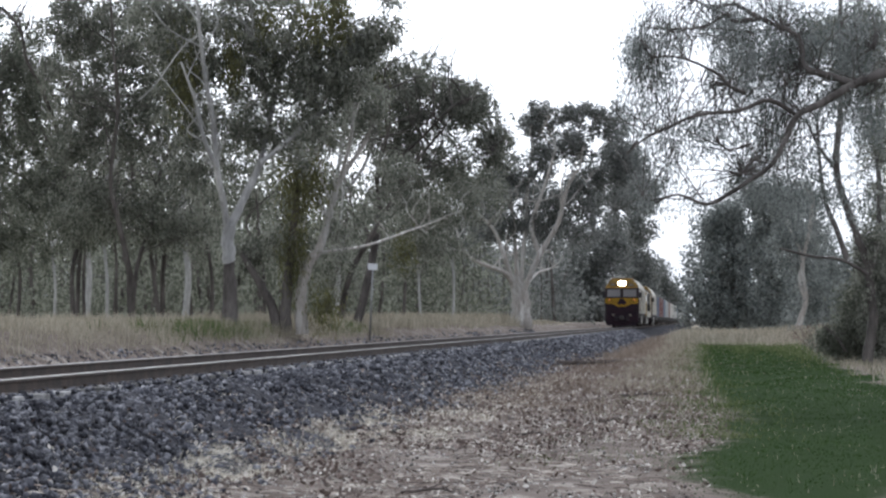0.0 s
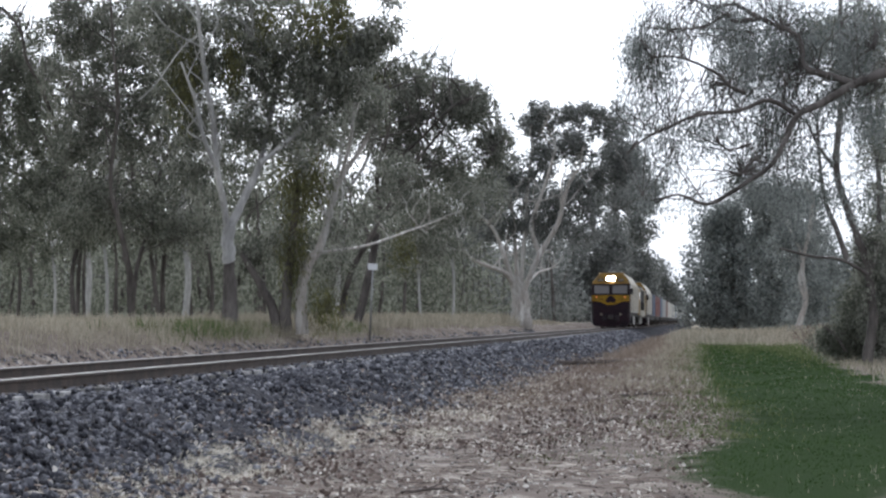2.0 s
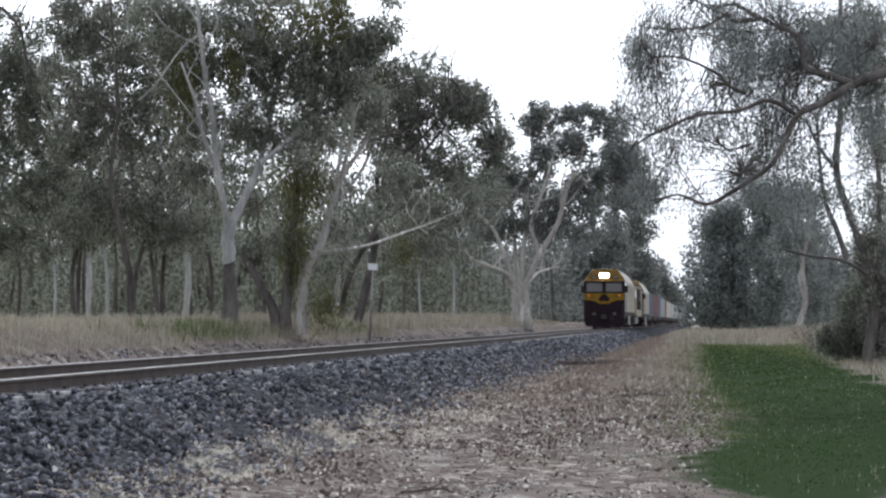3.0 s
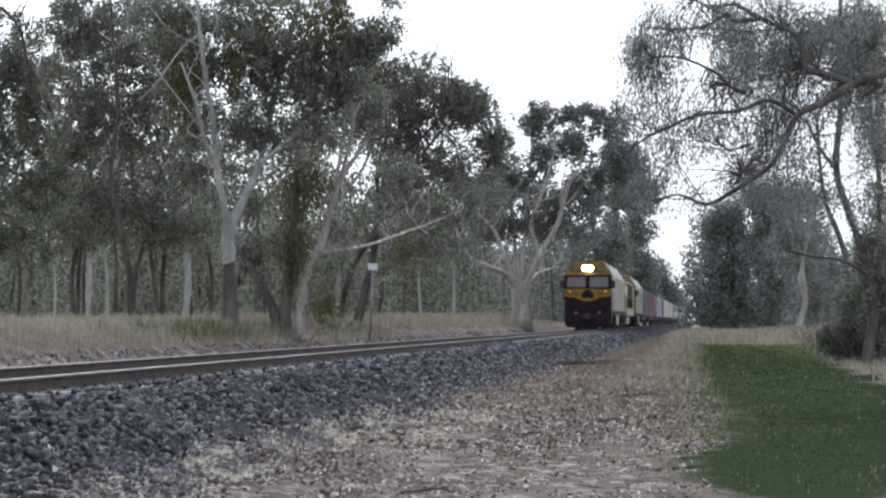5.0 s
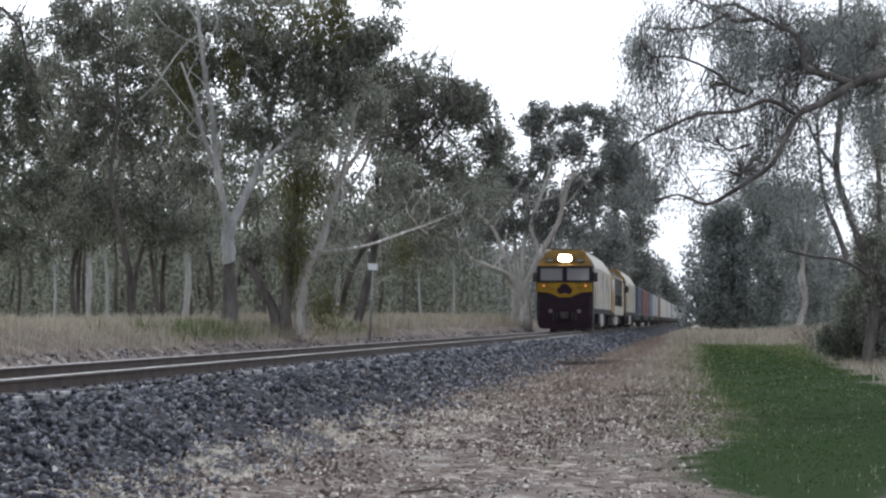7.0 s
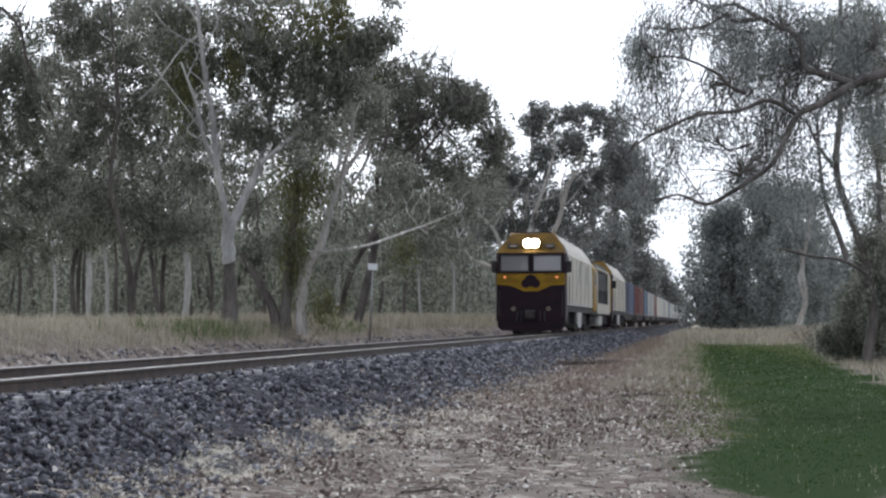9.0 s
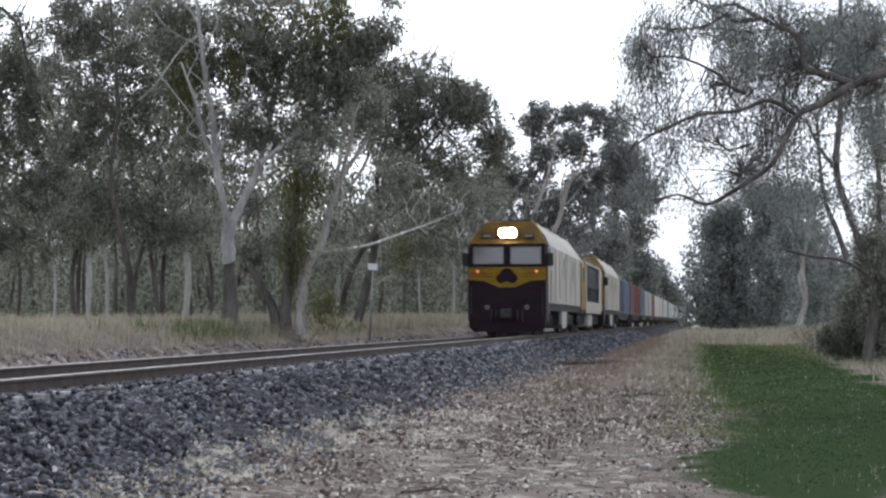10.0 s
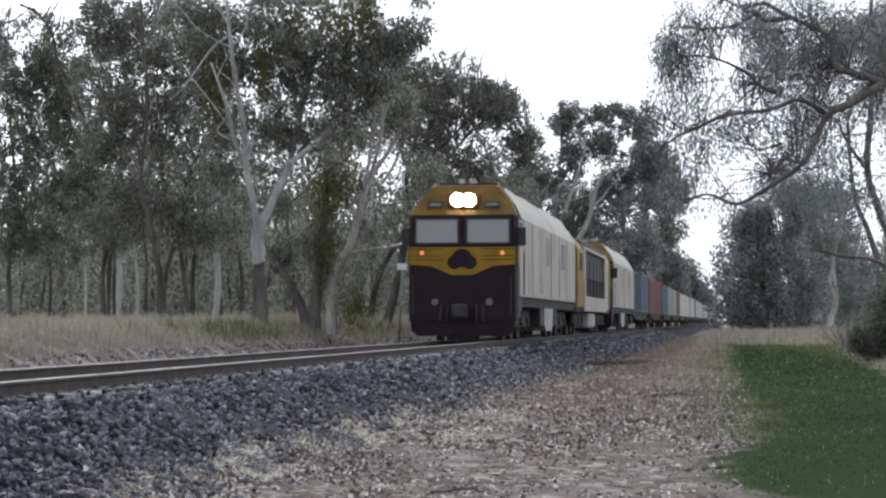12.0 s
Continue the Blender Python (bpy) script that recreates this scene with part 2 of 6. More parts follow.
def strip(name, profile, y0, y1, step, material, label, category, wobble=0.03):
    """A long low prism along the track from a cross profile of (x, z)."""
    ys = np.arange(y0, y1, step)
    rows = []
    for y in ys:
        for x, z in profile:
            rows.append((x + wobble * math.sin(y * 1.3 + x * 5) * 2, y, z + wobble * math.sin(y * 2.9 + x * 3)))
    w, h = len(profile), len(ys)
    i = (np.arange(h - 1)[:, None] * w + np.arange(w - 1)[None]).ravel()
    me = quick_mesh(name, rows, np.stack([i, i + 1, i + w + 1, i + w], 1))
    return tagged(place(name, me, material), label, category, kind="structure")


bed_z = RAIL_Z - 0.20
BED = [(-10.6, 0.05), (-9.1, bed_z - 0.05), (-7.5, bed_z - 0.04), (-6.45, bed_z - 0.02), (-6.1, bed_z - 0.03), (-5.75, bed_z - 0.12), (-5.1, 0.22), (-4.6, 0.04), (-4.3, -0.06)]
bed_object = strip("ballast_bed", BED, -30, 760, 0.6, BALLAST, "dark grey crushed stone ballast bed under the rails", "ballast")


def bed_height(x):
    return np.interp(x, [p[0] for p in BED], [p[1] for p in BED])


def surface(x, y):
    return np.maximum(ground_z(x, y), bed_height(x))


def stones(x, y, z, size, generator):
    """Crushed stones as squashed, turned angular lumps: vertices and triangles."""
    n = len(x)
    unit = np.array([(x, y, z) for x in (-1, 1) for y in (-1, 1) for z in (-1, 1)], float) * 0.68
    tri = np.array([(0, 1, 3), (0, 3, 2), (4, 6, 7), (4, 7, 5), (0, 4, 5), (0, 5, 1), (2, 3, 7), (2, 7, 6), (0, 2, 6), (0, 6, 4), (1, 5, 7), (1, 7, 3)])
    p = unit[None] * generator.uniform(0.5, 1.35, (n, 8, 3)) * (size[:, None, None] * generator.uniform(0.6, 1.3, (n, 1, 3)))
    a, b = generator.uniform(0, 6.28, n), generator.uniform(-0.9, 0.9, n)
    ca, sa, cb, sb = np.cos(a)[:, None], np.sin(a)[:, None], np.cos(b)[:, None], np.sin(b)[:, None]
    px, pz = p[..., 0] * cb + p[..., 2] * sb, -p[..., 0] * sb + p[..., 2] * cb
    q = np.stack([px * ca - p[..., 1] * sa, px * sa + p[..., 1] * ca, pz], -1) + np.stack([x, y, z], -1)[:, None]
    return q.reshape(-1, 3), (tri[None] + 8 * np.arange(n)[:, None, None]).reshape(-1, 3)


def ballast_stones():
    g = np.random.default_rng(3)
    n = 30000
    y = 12 + 150 * g.random(n) ** 2.5
    x = g.uniform(-6.36, -3.9, n)
    keep = g.random(n) < 0.12 + 0.88 * smoothstep(-4.2, -5.4, x + 0.3 * np.sin(y * 1.1))
    x, y = x[keep], y[keep]
    v, f = stones(x, y, surface(x, y) + g.uniform(-0.02, 0.025, len(x)), g.uniform(0.009, 0.039, len(x)) * (1 + y / 60), g)
    tagged(place("ballast_stones", quick_mesh("ballast_stones", v, f), STONE), "loose angular blue-grey ballast stones on the shoulder", "stones", kind="stuff")
    n = 2500
    x, y = g.uniform(-8.2, -6.85, n), 12 + 70 * g.random(n)
    v, f = stones(x, y, bed_height(x) + 0.01, g.uniform(0.03, 0.05, n), g)
    tagged(place("ballast_stones", quick_mesh("ballast_stones", v, f), STONE), "dark ballast stones packed between the rails", "stones", kind="stuff")


    n = 2500
    x, y = g.uniform(-11.9, -11.3, n), 22 + 110 * g.random(n) ** 1.7
    v, f = stones(x, y, surface(x, y), g.uniform(0.012, 0.03, n) * (1 + y / 90), g)
    tagged(place("ballast_stones", quick_mesh("ballast_stones", v, f), STONE), "scattered dark ballast on the far shoulder", "stones", kind="stuff")


ballast_stones()


def crib_stones():
    """Stones heaped between the sleeper ends."""
    g = np.random.default_rng(9)
    n = 2600
    k = g.integers(0, 80, n)
    y = 11.5 + 0.65 * k + g.uniform(0.08, 0.57, n)
    x = g.uniform(-6.62, -6.38, n)
    v, f = stones(x, y, RAIL_Z - 0.17 + g.uniform(-0.02, 0.02, n), g.uniform(0.022, 0.045, n), g)
    tagged(place("ballast_stones", quick_mesh("ballast_stones", v, f), STONE), "ballast stones heaped between sleeper ends", "stones", kind="stuff")


crib_stones()


def near_stones():
    """The stones nearest to the road side, each a piece of its own."""
    g = np.random.default_rng(8)
    kinds = []
    for _ in range(8):
        v, f = stones(np.zeros(1), np.zeros(1), np.zeros(1), np.array([0.034]), g)
        me = quick_mesh("stone", v, f)
        me.materials.append(STONE_PIECE)
        kinds.append(me)
    for k in range(300):
        x, y = g.uniform(-6.2, -4.7), g.uniform(14.2, 18.6)
        ob = new("stone", kinds[k % 8])
        ob.parent = bed_object
        ob.matrix_basis = pose(x, y, float(bed_height(x)) + 0.035, g.uniform(-30, 30), g.uniform(-30, 30), g.uniform(0, 360))


near_stones()


# ---------------- railway track ----------------
def railway_track():
    root = tagged(new("railway_track"), "broad gauge railway track with worn rails on weathered sleepers", "railway track", kind="structure")
    foot = [(-0.07, -0.16), (0.07, -0.16), (0.07, -0.145), (0.012, -0.125), (0.012, -0.042), (0.035, -0.034), (0.035, -0.012)]
    prof = foot + [(-x, z) for x, z in foot[::-1][:-2]]
    head = [(-0.036, -0.014), (0.036, -0.014), (0.036, -0.004), (0.028, 0.0), (-0.028, 0.0), (-0.036, -0.004)]
    for side in (-0.835, 0.835):
        for nm, pr, mat, lab in (("rail", prof, RUST, "rusty brown rail web and foot"), ("rail_head", head, STEEL, "bright worn rail head")):
            bm = bm_new()
            loft(bm, [[(TRACK_X + side + x, y, RAIL_Z + z) for x, z in pr] for y in (-30, 30, 80, 150, 300, 760)])
            part(nm, bm, mat, root, lab)
    bm = box(bm_new(), -1.13, 1.13, -0.115, 0.115, -0.13, 0.022, 0.012)
    first = part("sleeper", bm, SLEEPER, root)
    bm = box(bm_new(), -0.12, 0.12, -0.06, 0.06, 0, 0.022, 0.006)
    box(bm, -0.115, -0.075, -0.03, 0.03, 0.02, 0.05)
    box(bm, 0.075, 0.115, -0.03, 0.03, 0.02, 0.05)
    clip = part("rail_clip", bm, RUST, root)
    g = random.Random(5)
    for i in range(230):
        y = 11.5 + i * 0.65
        s = first if i == 0 else new("sleeper", first.data)
        s.parent = root
        s.matrix_basis = pose(TRACK_X + g.uniform(-0.05, 0.05), y + g.uniform(-0.03, 0.03), RAIL_Z - 0.165, 0, 0, g.uniform(-1, 1))
        if i < 90:
            c = clip if i == 0 else new("rail_clip", clip.data)
            c.parent = root
            c.matrix_basis = pose(TRACK_X + 0.835, y, RAIL_Z - 0.165)


railway_track()


# ---------------- grasses and litter ----------------
def blades(name, x, y, height, width, material, label, seed, lean=0.3, base=None, rise=1.0):
    """Many bent blades of grass in one mesh: each a strip of a quad and a tip."""
    g = np.random.default_rng(seed)
    n = len(x)
    z = ground_z(x, y) if base is None else base
    h = height * (0.45 + 0.95 * g.random(n) ** 1.6)
    a, l = g.uniform(0, 6.28, n), np.abs(g.normal(0, lean, n))
    dx, dy = np.cos(a) * l * h, np.sin(a) * l * h
    wa = g.uniform(-0.6, 0.6, n)
    wx, wy = np.cos(wa) * width / 2, np.sin(wa) * width / 2
    b = np.stack([x, y, z - 0.02], -1)
    mid = b + np.stack([dx * 0.35, dy * 0.35, h * 0.6 * rise], -1)
    tip = b + np.stack([dx, dy, h * rise * np.sqrt(np.clip(1 - l * l * 0.4, 0.2, 1))], -1)
    w = np.stack([wx, wy, 0 * wx], -1)
    v = np.stack([b - w, b + w, mid + w * 0.8, mid - w * 0.8, tip], 1).reshape(-1, 3)
    k = 5 * np.arange(n)[:, None]
    tri = np.concatenate([k + [0, 1, 2], k + [0, 2, 3], k + [3, 2, 4]], 1).reshape(-1, 3)
    return tagged(place(name, quick_mesh(name, v, tri), material), label, "grass", kind="stuff")


def patchy(n, x0, x1, y0, y1, seed, power=1.0, scale=1.0, cut=0.45, edge=(0.6, 12)):
    """Random places that thin out in patches and towards the edges of the plot."""
    g = np.random.default_rng(seed)
    x, y = g.uniform(x0, x1, n), y0 + (y1 - y0) * g.random(n) ** power
    f = 0.5 + 0.25 * np.sin(x * 1.9 * scale + np.sin(y * 0.7 * scale) * 1.7) + 0.25 * np.sin(y * 1.1 * scale + np.sin(x * 1.3 * scale) * 2)
    rim = smoothstep(0, edge[0], x - x0) * smoothstep(0, edge[0], x1 - x) * smoothstep(0, edge[1], y - y0) * smoothstep(0, edge[1], y1 - y)
    keep = (f + g.uniform(-0.3, 0.3, n) > cut) & (g.random(n) < rim)
    return x[keep], y[keep]


def bare_patch(x, y):
    """Trodden pale soil, nearly free of litter: 1 in its middle."""
    return smoothstep(-3.6, -2.6, x) * smoothstep(23.5, 19.5, y + 0.8 * np.sin(x * 2.1)) * smoothstep(0.4, -0.3, x)


def grasses():
    g = np.random.default_rng(16)
    # paddock beyond the railway: tufted, shorter with distance from the line
    x, y = patchy(70000, -34, -11.9, 28, 175, 11, 1.4, 0.5, 0.22, (0.9, 6))
    tuft = 0.5 + 0.5 * np.sin(x * 1.3 + 2 * np.sin(y * 0.23)) * np.sin(y * 0.37 + x * 0.4)
    blades("dry_grass", x, y, (0.16 + 0.22 * tuft) * np.where(x < -17, 0.75, 1.0), 0.011 + y / 9000, DRY, "tall bleached dry grass beyond the railway", 12, 0.55)
    x, y = patchy(52000, -16, -11.7, 22, 75, 32, 1.2, 0.5, 0.2, (0.5, 3))
    blades("dry_grass", x, y, 0.17 + 0.16 * np.sin(x * 2.1 + y) ** 2, 0.011, DRY, "bleached dry grass on the low bank", 33, 0.65)
    x, y = patchy(16000, -16.5, -12.0, 48, 138, 87, 1.0, 0.4, 0.3, (0.6, 8))
    blades("dry_grass", x, y, 0.26 + 0.0028 * y, 0.016 + y / 8000, DRY, "tall pale seeding grass along the low bank", 88, 0.5)
    x, y = patchy(14000, -12.8, -11.0, 20, 110, 29, 1.2, 0.9, 0.35, (0.3, 5))
    blades("dry_grass", x, y, 0.075, 0.012, PINKISH, "short reddish dry grass at the foot of the bank", 30, 0.9)
    x, y = patchy(16000, -13.2, -11.9, 36, 72, 13, 1.0, 0.35, 0.5, (0.5, 8))
    blades("green_grass", x, y, 0.24, 0.02, GREEN_PALE, "patches of fresh green grass among dry stems", 14, 0.6)
    x, y = patchy(9000, -30, -19, 62, 120, 77, 1.0, 0.3, 0.5, (2, 8))
    blades("green_grass", x, y, 0.14, 0.03, GREEN_PALE, "thin green flush over the paddock", 78, 0.6)
    # green strip
    x, y = patchy(190000, -2.2, 8.0, 14.9, 170, 15, 2.3, 0.6, 0.0, (0.1, 2.5))
    wild = 0.5 * np.sin(x * 2.3 + 1.5 * np.sin(y * 0.8)) + 0.5 * np.sin(y * 0.55 + x * 1.1)
    keep = x > green_edge(y) + g.normal(0.35, 1, len(x)) * (0.34 + 0.004 * y) + 0.25 * wild
    keep &= x < far_edge(y) + g.normal(0, 0.35, len(x))
    keep &= g.random(len(x)) < smoothstep(22, -30, y - green_end(x)) * smoothstep(15.5, 18.4, y + 0.7 * wild) * (0.72 + 0.28 * wild)
    x, y = x[keep], y[keep]
    blades("green_grass", x, y, 0.028 + 0.0007 * y, 0.006 + y / 5200, GREEN, "short lush green grass strip beside the dirt", 16, 1.1)
    x, y = patchy(12000, -2.4, 0.3, 18.5, 46, 71, 1.2, 1.5, 0.58, (0.4, 2))
    blades("green_grass", x, y, 0.05, 0.008, GREEN_PALE, "thin green tufts straying over the soil", 72, 0.9)
    x, y = patchy(9000, -0.8, 6.5, 15.6, 150, 73, 1.7, 1.3, 0.6, (0.3, 3))
    blades("dry_grass", x, y, 0.045 + 0.0008 * y, 0.006 + y / 9000, DRY, "dead stems scattered through the green strip", 28, 0.8)
    y = 24 + 120 * g.random(14000) ** 1.3
    x = green_edge(y) + g.normal(-0.1, 0.45, len(y))
    blades("green_grass", x, y, 0.05 + 0.0011 * y, 0.007 + y / 7000, GREEN_PALE, "olive grass thinning out along the green strip", 75, 0.8)
    x = g.uniform(-0.8, 5.2, 5000)
    y = green_end(x) + g.normal(-6, 16, len(x))
    blades("green_grass", x, y, 0.2, 0.03, GREEN_PALE, "olive grass at the far end of the green strip", 76, 0.8)
    # reddish and pale dry grass between ballast and strip
    x, y = patchy(42000, -4.9, 0.0, 22, 170, 17, 1.5, 0.8, 0.36, (0.5, 20))
    keep = x > -4.9 + 1.5 * smoothstep(30, 60, y) * np.random.default_rng(18).random(len(x))
    keep &= x < green_edge(y) + np.random.default_rng(51).normal(-0.1, 0.4, len(x))
    x, y = x[keep], y[keep]
    blades("dry_grass", x, y, 0.08 + 0.0015 * y, 0.008 + y / 9000, PINKISH, "thin reddish dry grass beside the ballast", 18, 0.6)
    x, y = patchy(15000, -2.6, 0.6, 30, 165, 19, 1.2, 0.6, 0.36, (0.9, 20))
    keep = x < green_edge(y) + np.random.default_rng(52).normal(0, 0.45, len(x))
    x, y = x[keep], y[keep]
    blades("dry_grass", x, y, 0.20 + 0.0012 * y, 0.010 + y / 9000, DRY, "pale dry grass fringing the green strip", 24, 0.5)
    # straw drifted at the ballast toe
    for count, x0, x1, y0, y1, seed, cut in ((48000, -5.15, -3.9, 13, 30, 25, 0.52), (34000, -4.75, -3.0, 22, 54, 64, 0.5), (6000, -6.2, -4.9, 14, 40, 67, 0.76)):
        x, y = patchy(count, x0, x1, y0, y1, seed, 1.3, 1.9, cut, (0.4, 2))
        blades("straw", x, y, 0.085, 0.009, STRAW, "flattened bleached straw at the ballast toe", seed + 1, 1.7, surface(x, y) + 0.02, 0.45)
    # far end and under the roadside tree
    x, y = patchy(36000, -3, 20, 105, 200, 19, 1.2, 0.3, 0.2, (1.5, 20))
    blades("dry_grass", x, y, 0.75, 0.04, DRY, "tall pale dry grass before the far bushes", 20, 0.5)
    x, y = patchy(26000, 3.6, 12, 36, 120, 21, 1.0, 0.6, 0.25, (0.8, 8))
    keep = x > far_edge(y) + np.random.default_rng(53).normal(0, 0.4, len(x))
    x, y = x[keep], y[keep]
    blades("dry_grass", x, y, 0.26, 0.016, DRY, "rank dry grass under the roadside tree", 22, 0.6)


grasses()


def litter():
    """Curled dead leaves: each a folded diamond, stood up to show from the low camera."""
    g = np.random.default_rng(31)
    x, y = patchy(130000, -6.1, 0.4, 12.5, 75, 31, 1.9, 1.3, 0.40, (0.9, 3))
    keep = (g.random(len(x)) > 0.86 * bare_patch(x, y)) & (x < green_edge(y) + 0.3) & (g.random(len(x)) < 0.25 + 0.75 * smoothstep(-5.6, -4.4, x))
    x, y = x[keep], y[keep]
    n = len(x)
    a = g.uniform(0, 6.28, n)
    le, wi = g.uniform(0.008, 0.032, n) * (1 + y / 80), g.uniform(0.003, 0.012, n) * (1 + y / 80)
    u = np.stack([np.cos(a), np.sin(a), g.normal(0, 0.35, n)], -1) * le[:, None]
    w = np.stack([-np.sin(a), np.cos(a), g.normal(0, 1.1, n)], -1) * wi[:, None]
    c = np.stack([x, y, surface(x, y) + np.abs(u[:, 2]) + np.abs(w[:, 2]) * 0.8], -1)
    v = np.stack([c - u, c + w, c + u, c - w], 1).reshape(-1, 3)
    tagged(place("leaf_litter", quick_mesh("leaf_litter", v, np.arange(4 * n).reshape(-1, 4)), LITTER), "fallen brown and pale gum leaves on soil", "leaf litter", kind="stuff")


litter()


def clods():
    """Crumbs of earth and dark stones kicked off the ballast."""
    g = np.random.default_rng(81)
    x, y = patchy(16000, -5.2, 0.6, 14, 60, 82, 1.7, 1.1, 0.5, (0.6, 2))
    keep = (x < green_edge(y) + 0.2) & (g.random(len(x)) > 0.7 * bare_patch(x, y))
    x, y = x[keep], y[keep]
    v, f = stones(x, y, surface(x, y), g.uniform(0.004, 0.017, len(x)) * (1 + y / 90), g)
    mat = shade("dark_earth_crumb", (0.06, 0.05, 0.048), (0.30, 0.26, 0.235), 9, 0.9, island=True, gloss=0.1)
    tagged(place("earth_crumbs", quick_mesh("earth_crumbs", v, f), mat), "dark crumbs of earth and stone on the soil", "soil", kind="stuff")


clods()


def bark_strips():
    """Curled strips of shed gum bark, lying every way on the soil."""
    g = np.random.default_rng(61)
    x, y = patchy(5200, -5.2, 0.2, 13, 52, 62, 1.6, 0.8, 0.5, (0.5, 2))
    keep = x < green_edge(y)
    x, y = x[keep], y[keep]
    n = len(x)
    a = g.normal(0, 0.7, n)
    le, wi = g.uniform(0.05, 0.16, n), g.uniform(0.006, 0.014, n)
    u = np.stack([np.cos(a), np.sin(a), g.normal(0, 0.05, n)], -1) * le[:, None]
    w = np.stack([-np.sin(a), np.cos(a), 0.4 + 0 * a], -1) * wi[:, None]
    c = np.stack([x, y, np.maximum(ground_z(x, y), bed_height(x)) + 0.012], -1)
    lift = np.zeros((n, 3))
    lift[:, 2] = g.uniform(0.0, 0.02, n)
    v = np.stack([c - u - w, c - w + lift, c + u - w, c + u + w, c + w + lift, c - u + w], 1).reshape(-1, 3)
    k = 6 * np.arange(n)[:, None]
    f = np.concatenate([k + [0, 1, 4, 5], k + [1, 2, 3, 4]], 1).reshape(-1, 4)
    mat = shade("shed_bark", (0.06, 0.046, 0.04), (0.42, 0.38, 0.33), 3, 0.85, island=True, third=(0.16, 0.125, 0.105), lo=0.2, hi=0.8, gloss=0.1)
    tagged(place("bark_strips", quick_mesh("bark_strips", v, f), mat), "shed strips of gum bark strewn on soil", "bark litter", kind="stuff")


bark_strips()


def pebbles():
    g = np.random.default_rng(41)
    x, y = patchy(7000, -4.8, 1.2, 13, 34, 42, 1.4, 1.7, 0.4, (0.4, 2))
    keep = x < green_edge(y) - 0.1
    x, y = x[keep], y[keep]
    v, f = stones(x, y, ground_z(x, y) + 0.002, g.uniform(0.005, 0.02, len(x)), g)
    mat = shade("pale_pebble", (0.08, 0.07, 0.065), (0.50, 0.48, 0.45), 9, 0.8, island=True)
    tagged(place("pebbles", quick_mesh("pebbles", v, f), mat), "small pale and dark pebbles on bare soil", "pebbles", kind="stuff")


pebbles()


def fallen_branch(x, y, length, turn, r, label):
    """A dead stick on the ground with a side twig."""
    g = random.Random(int(x * 100 + y * 10))
    z = float(max(ground_z(x, y), bed_height(x))) + r * 0.8
    root_bm = bm_new()
    pts = [Vector((length * (k / 5 - 0.5), g.uniform(-0.06, 0.06) * length, g.uniform(0, 0.03) + (0.02 if k in (2, 3) else 0))) for k in range(6)]
    rings = []
    for k, p in enumerate(pts):
        rr = r * (1.1 - 0.13 * k)
        rings.append([(p.x, p.y + rr * math.cos(a * math.pi / 3), p.z + rr * math.sin(a * math.pi / 3)) for a in range(6)])
    loft(root_bm, rings)
    cyl(root_bm, pts[2], pts[2] + Vector((0.2 * length, 0.22 * length, 0.05)), r * 0.55, r * 0.25, 6)
    cyl(root_bm, pts[3], pts[3] + Vector((0.12 * length, -0.15 * length, 0.04)), r * 0.4, r * 0.2, 6)
    ob = part("fallen_branch", root_bm, TWIG, None, smooth=True)
    ob.matrix_basis = pose(x, y, z, 0, 0, turn)
    return tagged(ob, label, "branch", "fallen branches on the soil")


for bx, by, bl, bt, br in ((-4.0, 62, 1.9, 12, 0.10), (-3.3, 66, 1.6, -20, 0.09), (-2.2, 24.9, 0.45, 8, 0.016), (-2.6, 24.2, 0.4, -25, 0.014), (-2.3, 16.4, 0.6, 5, 0.014), (-1.1, 36.5, 1.0, 4, 0.026), (-0.7, 30, 0.4, -15, 0.014), (-1.3, 27.5, 0.4, 10, 0.014)):
    fallen_branch(bx, by, bl, bt, br, "dark dead gum stick lying on pale soil")


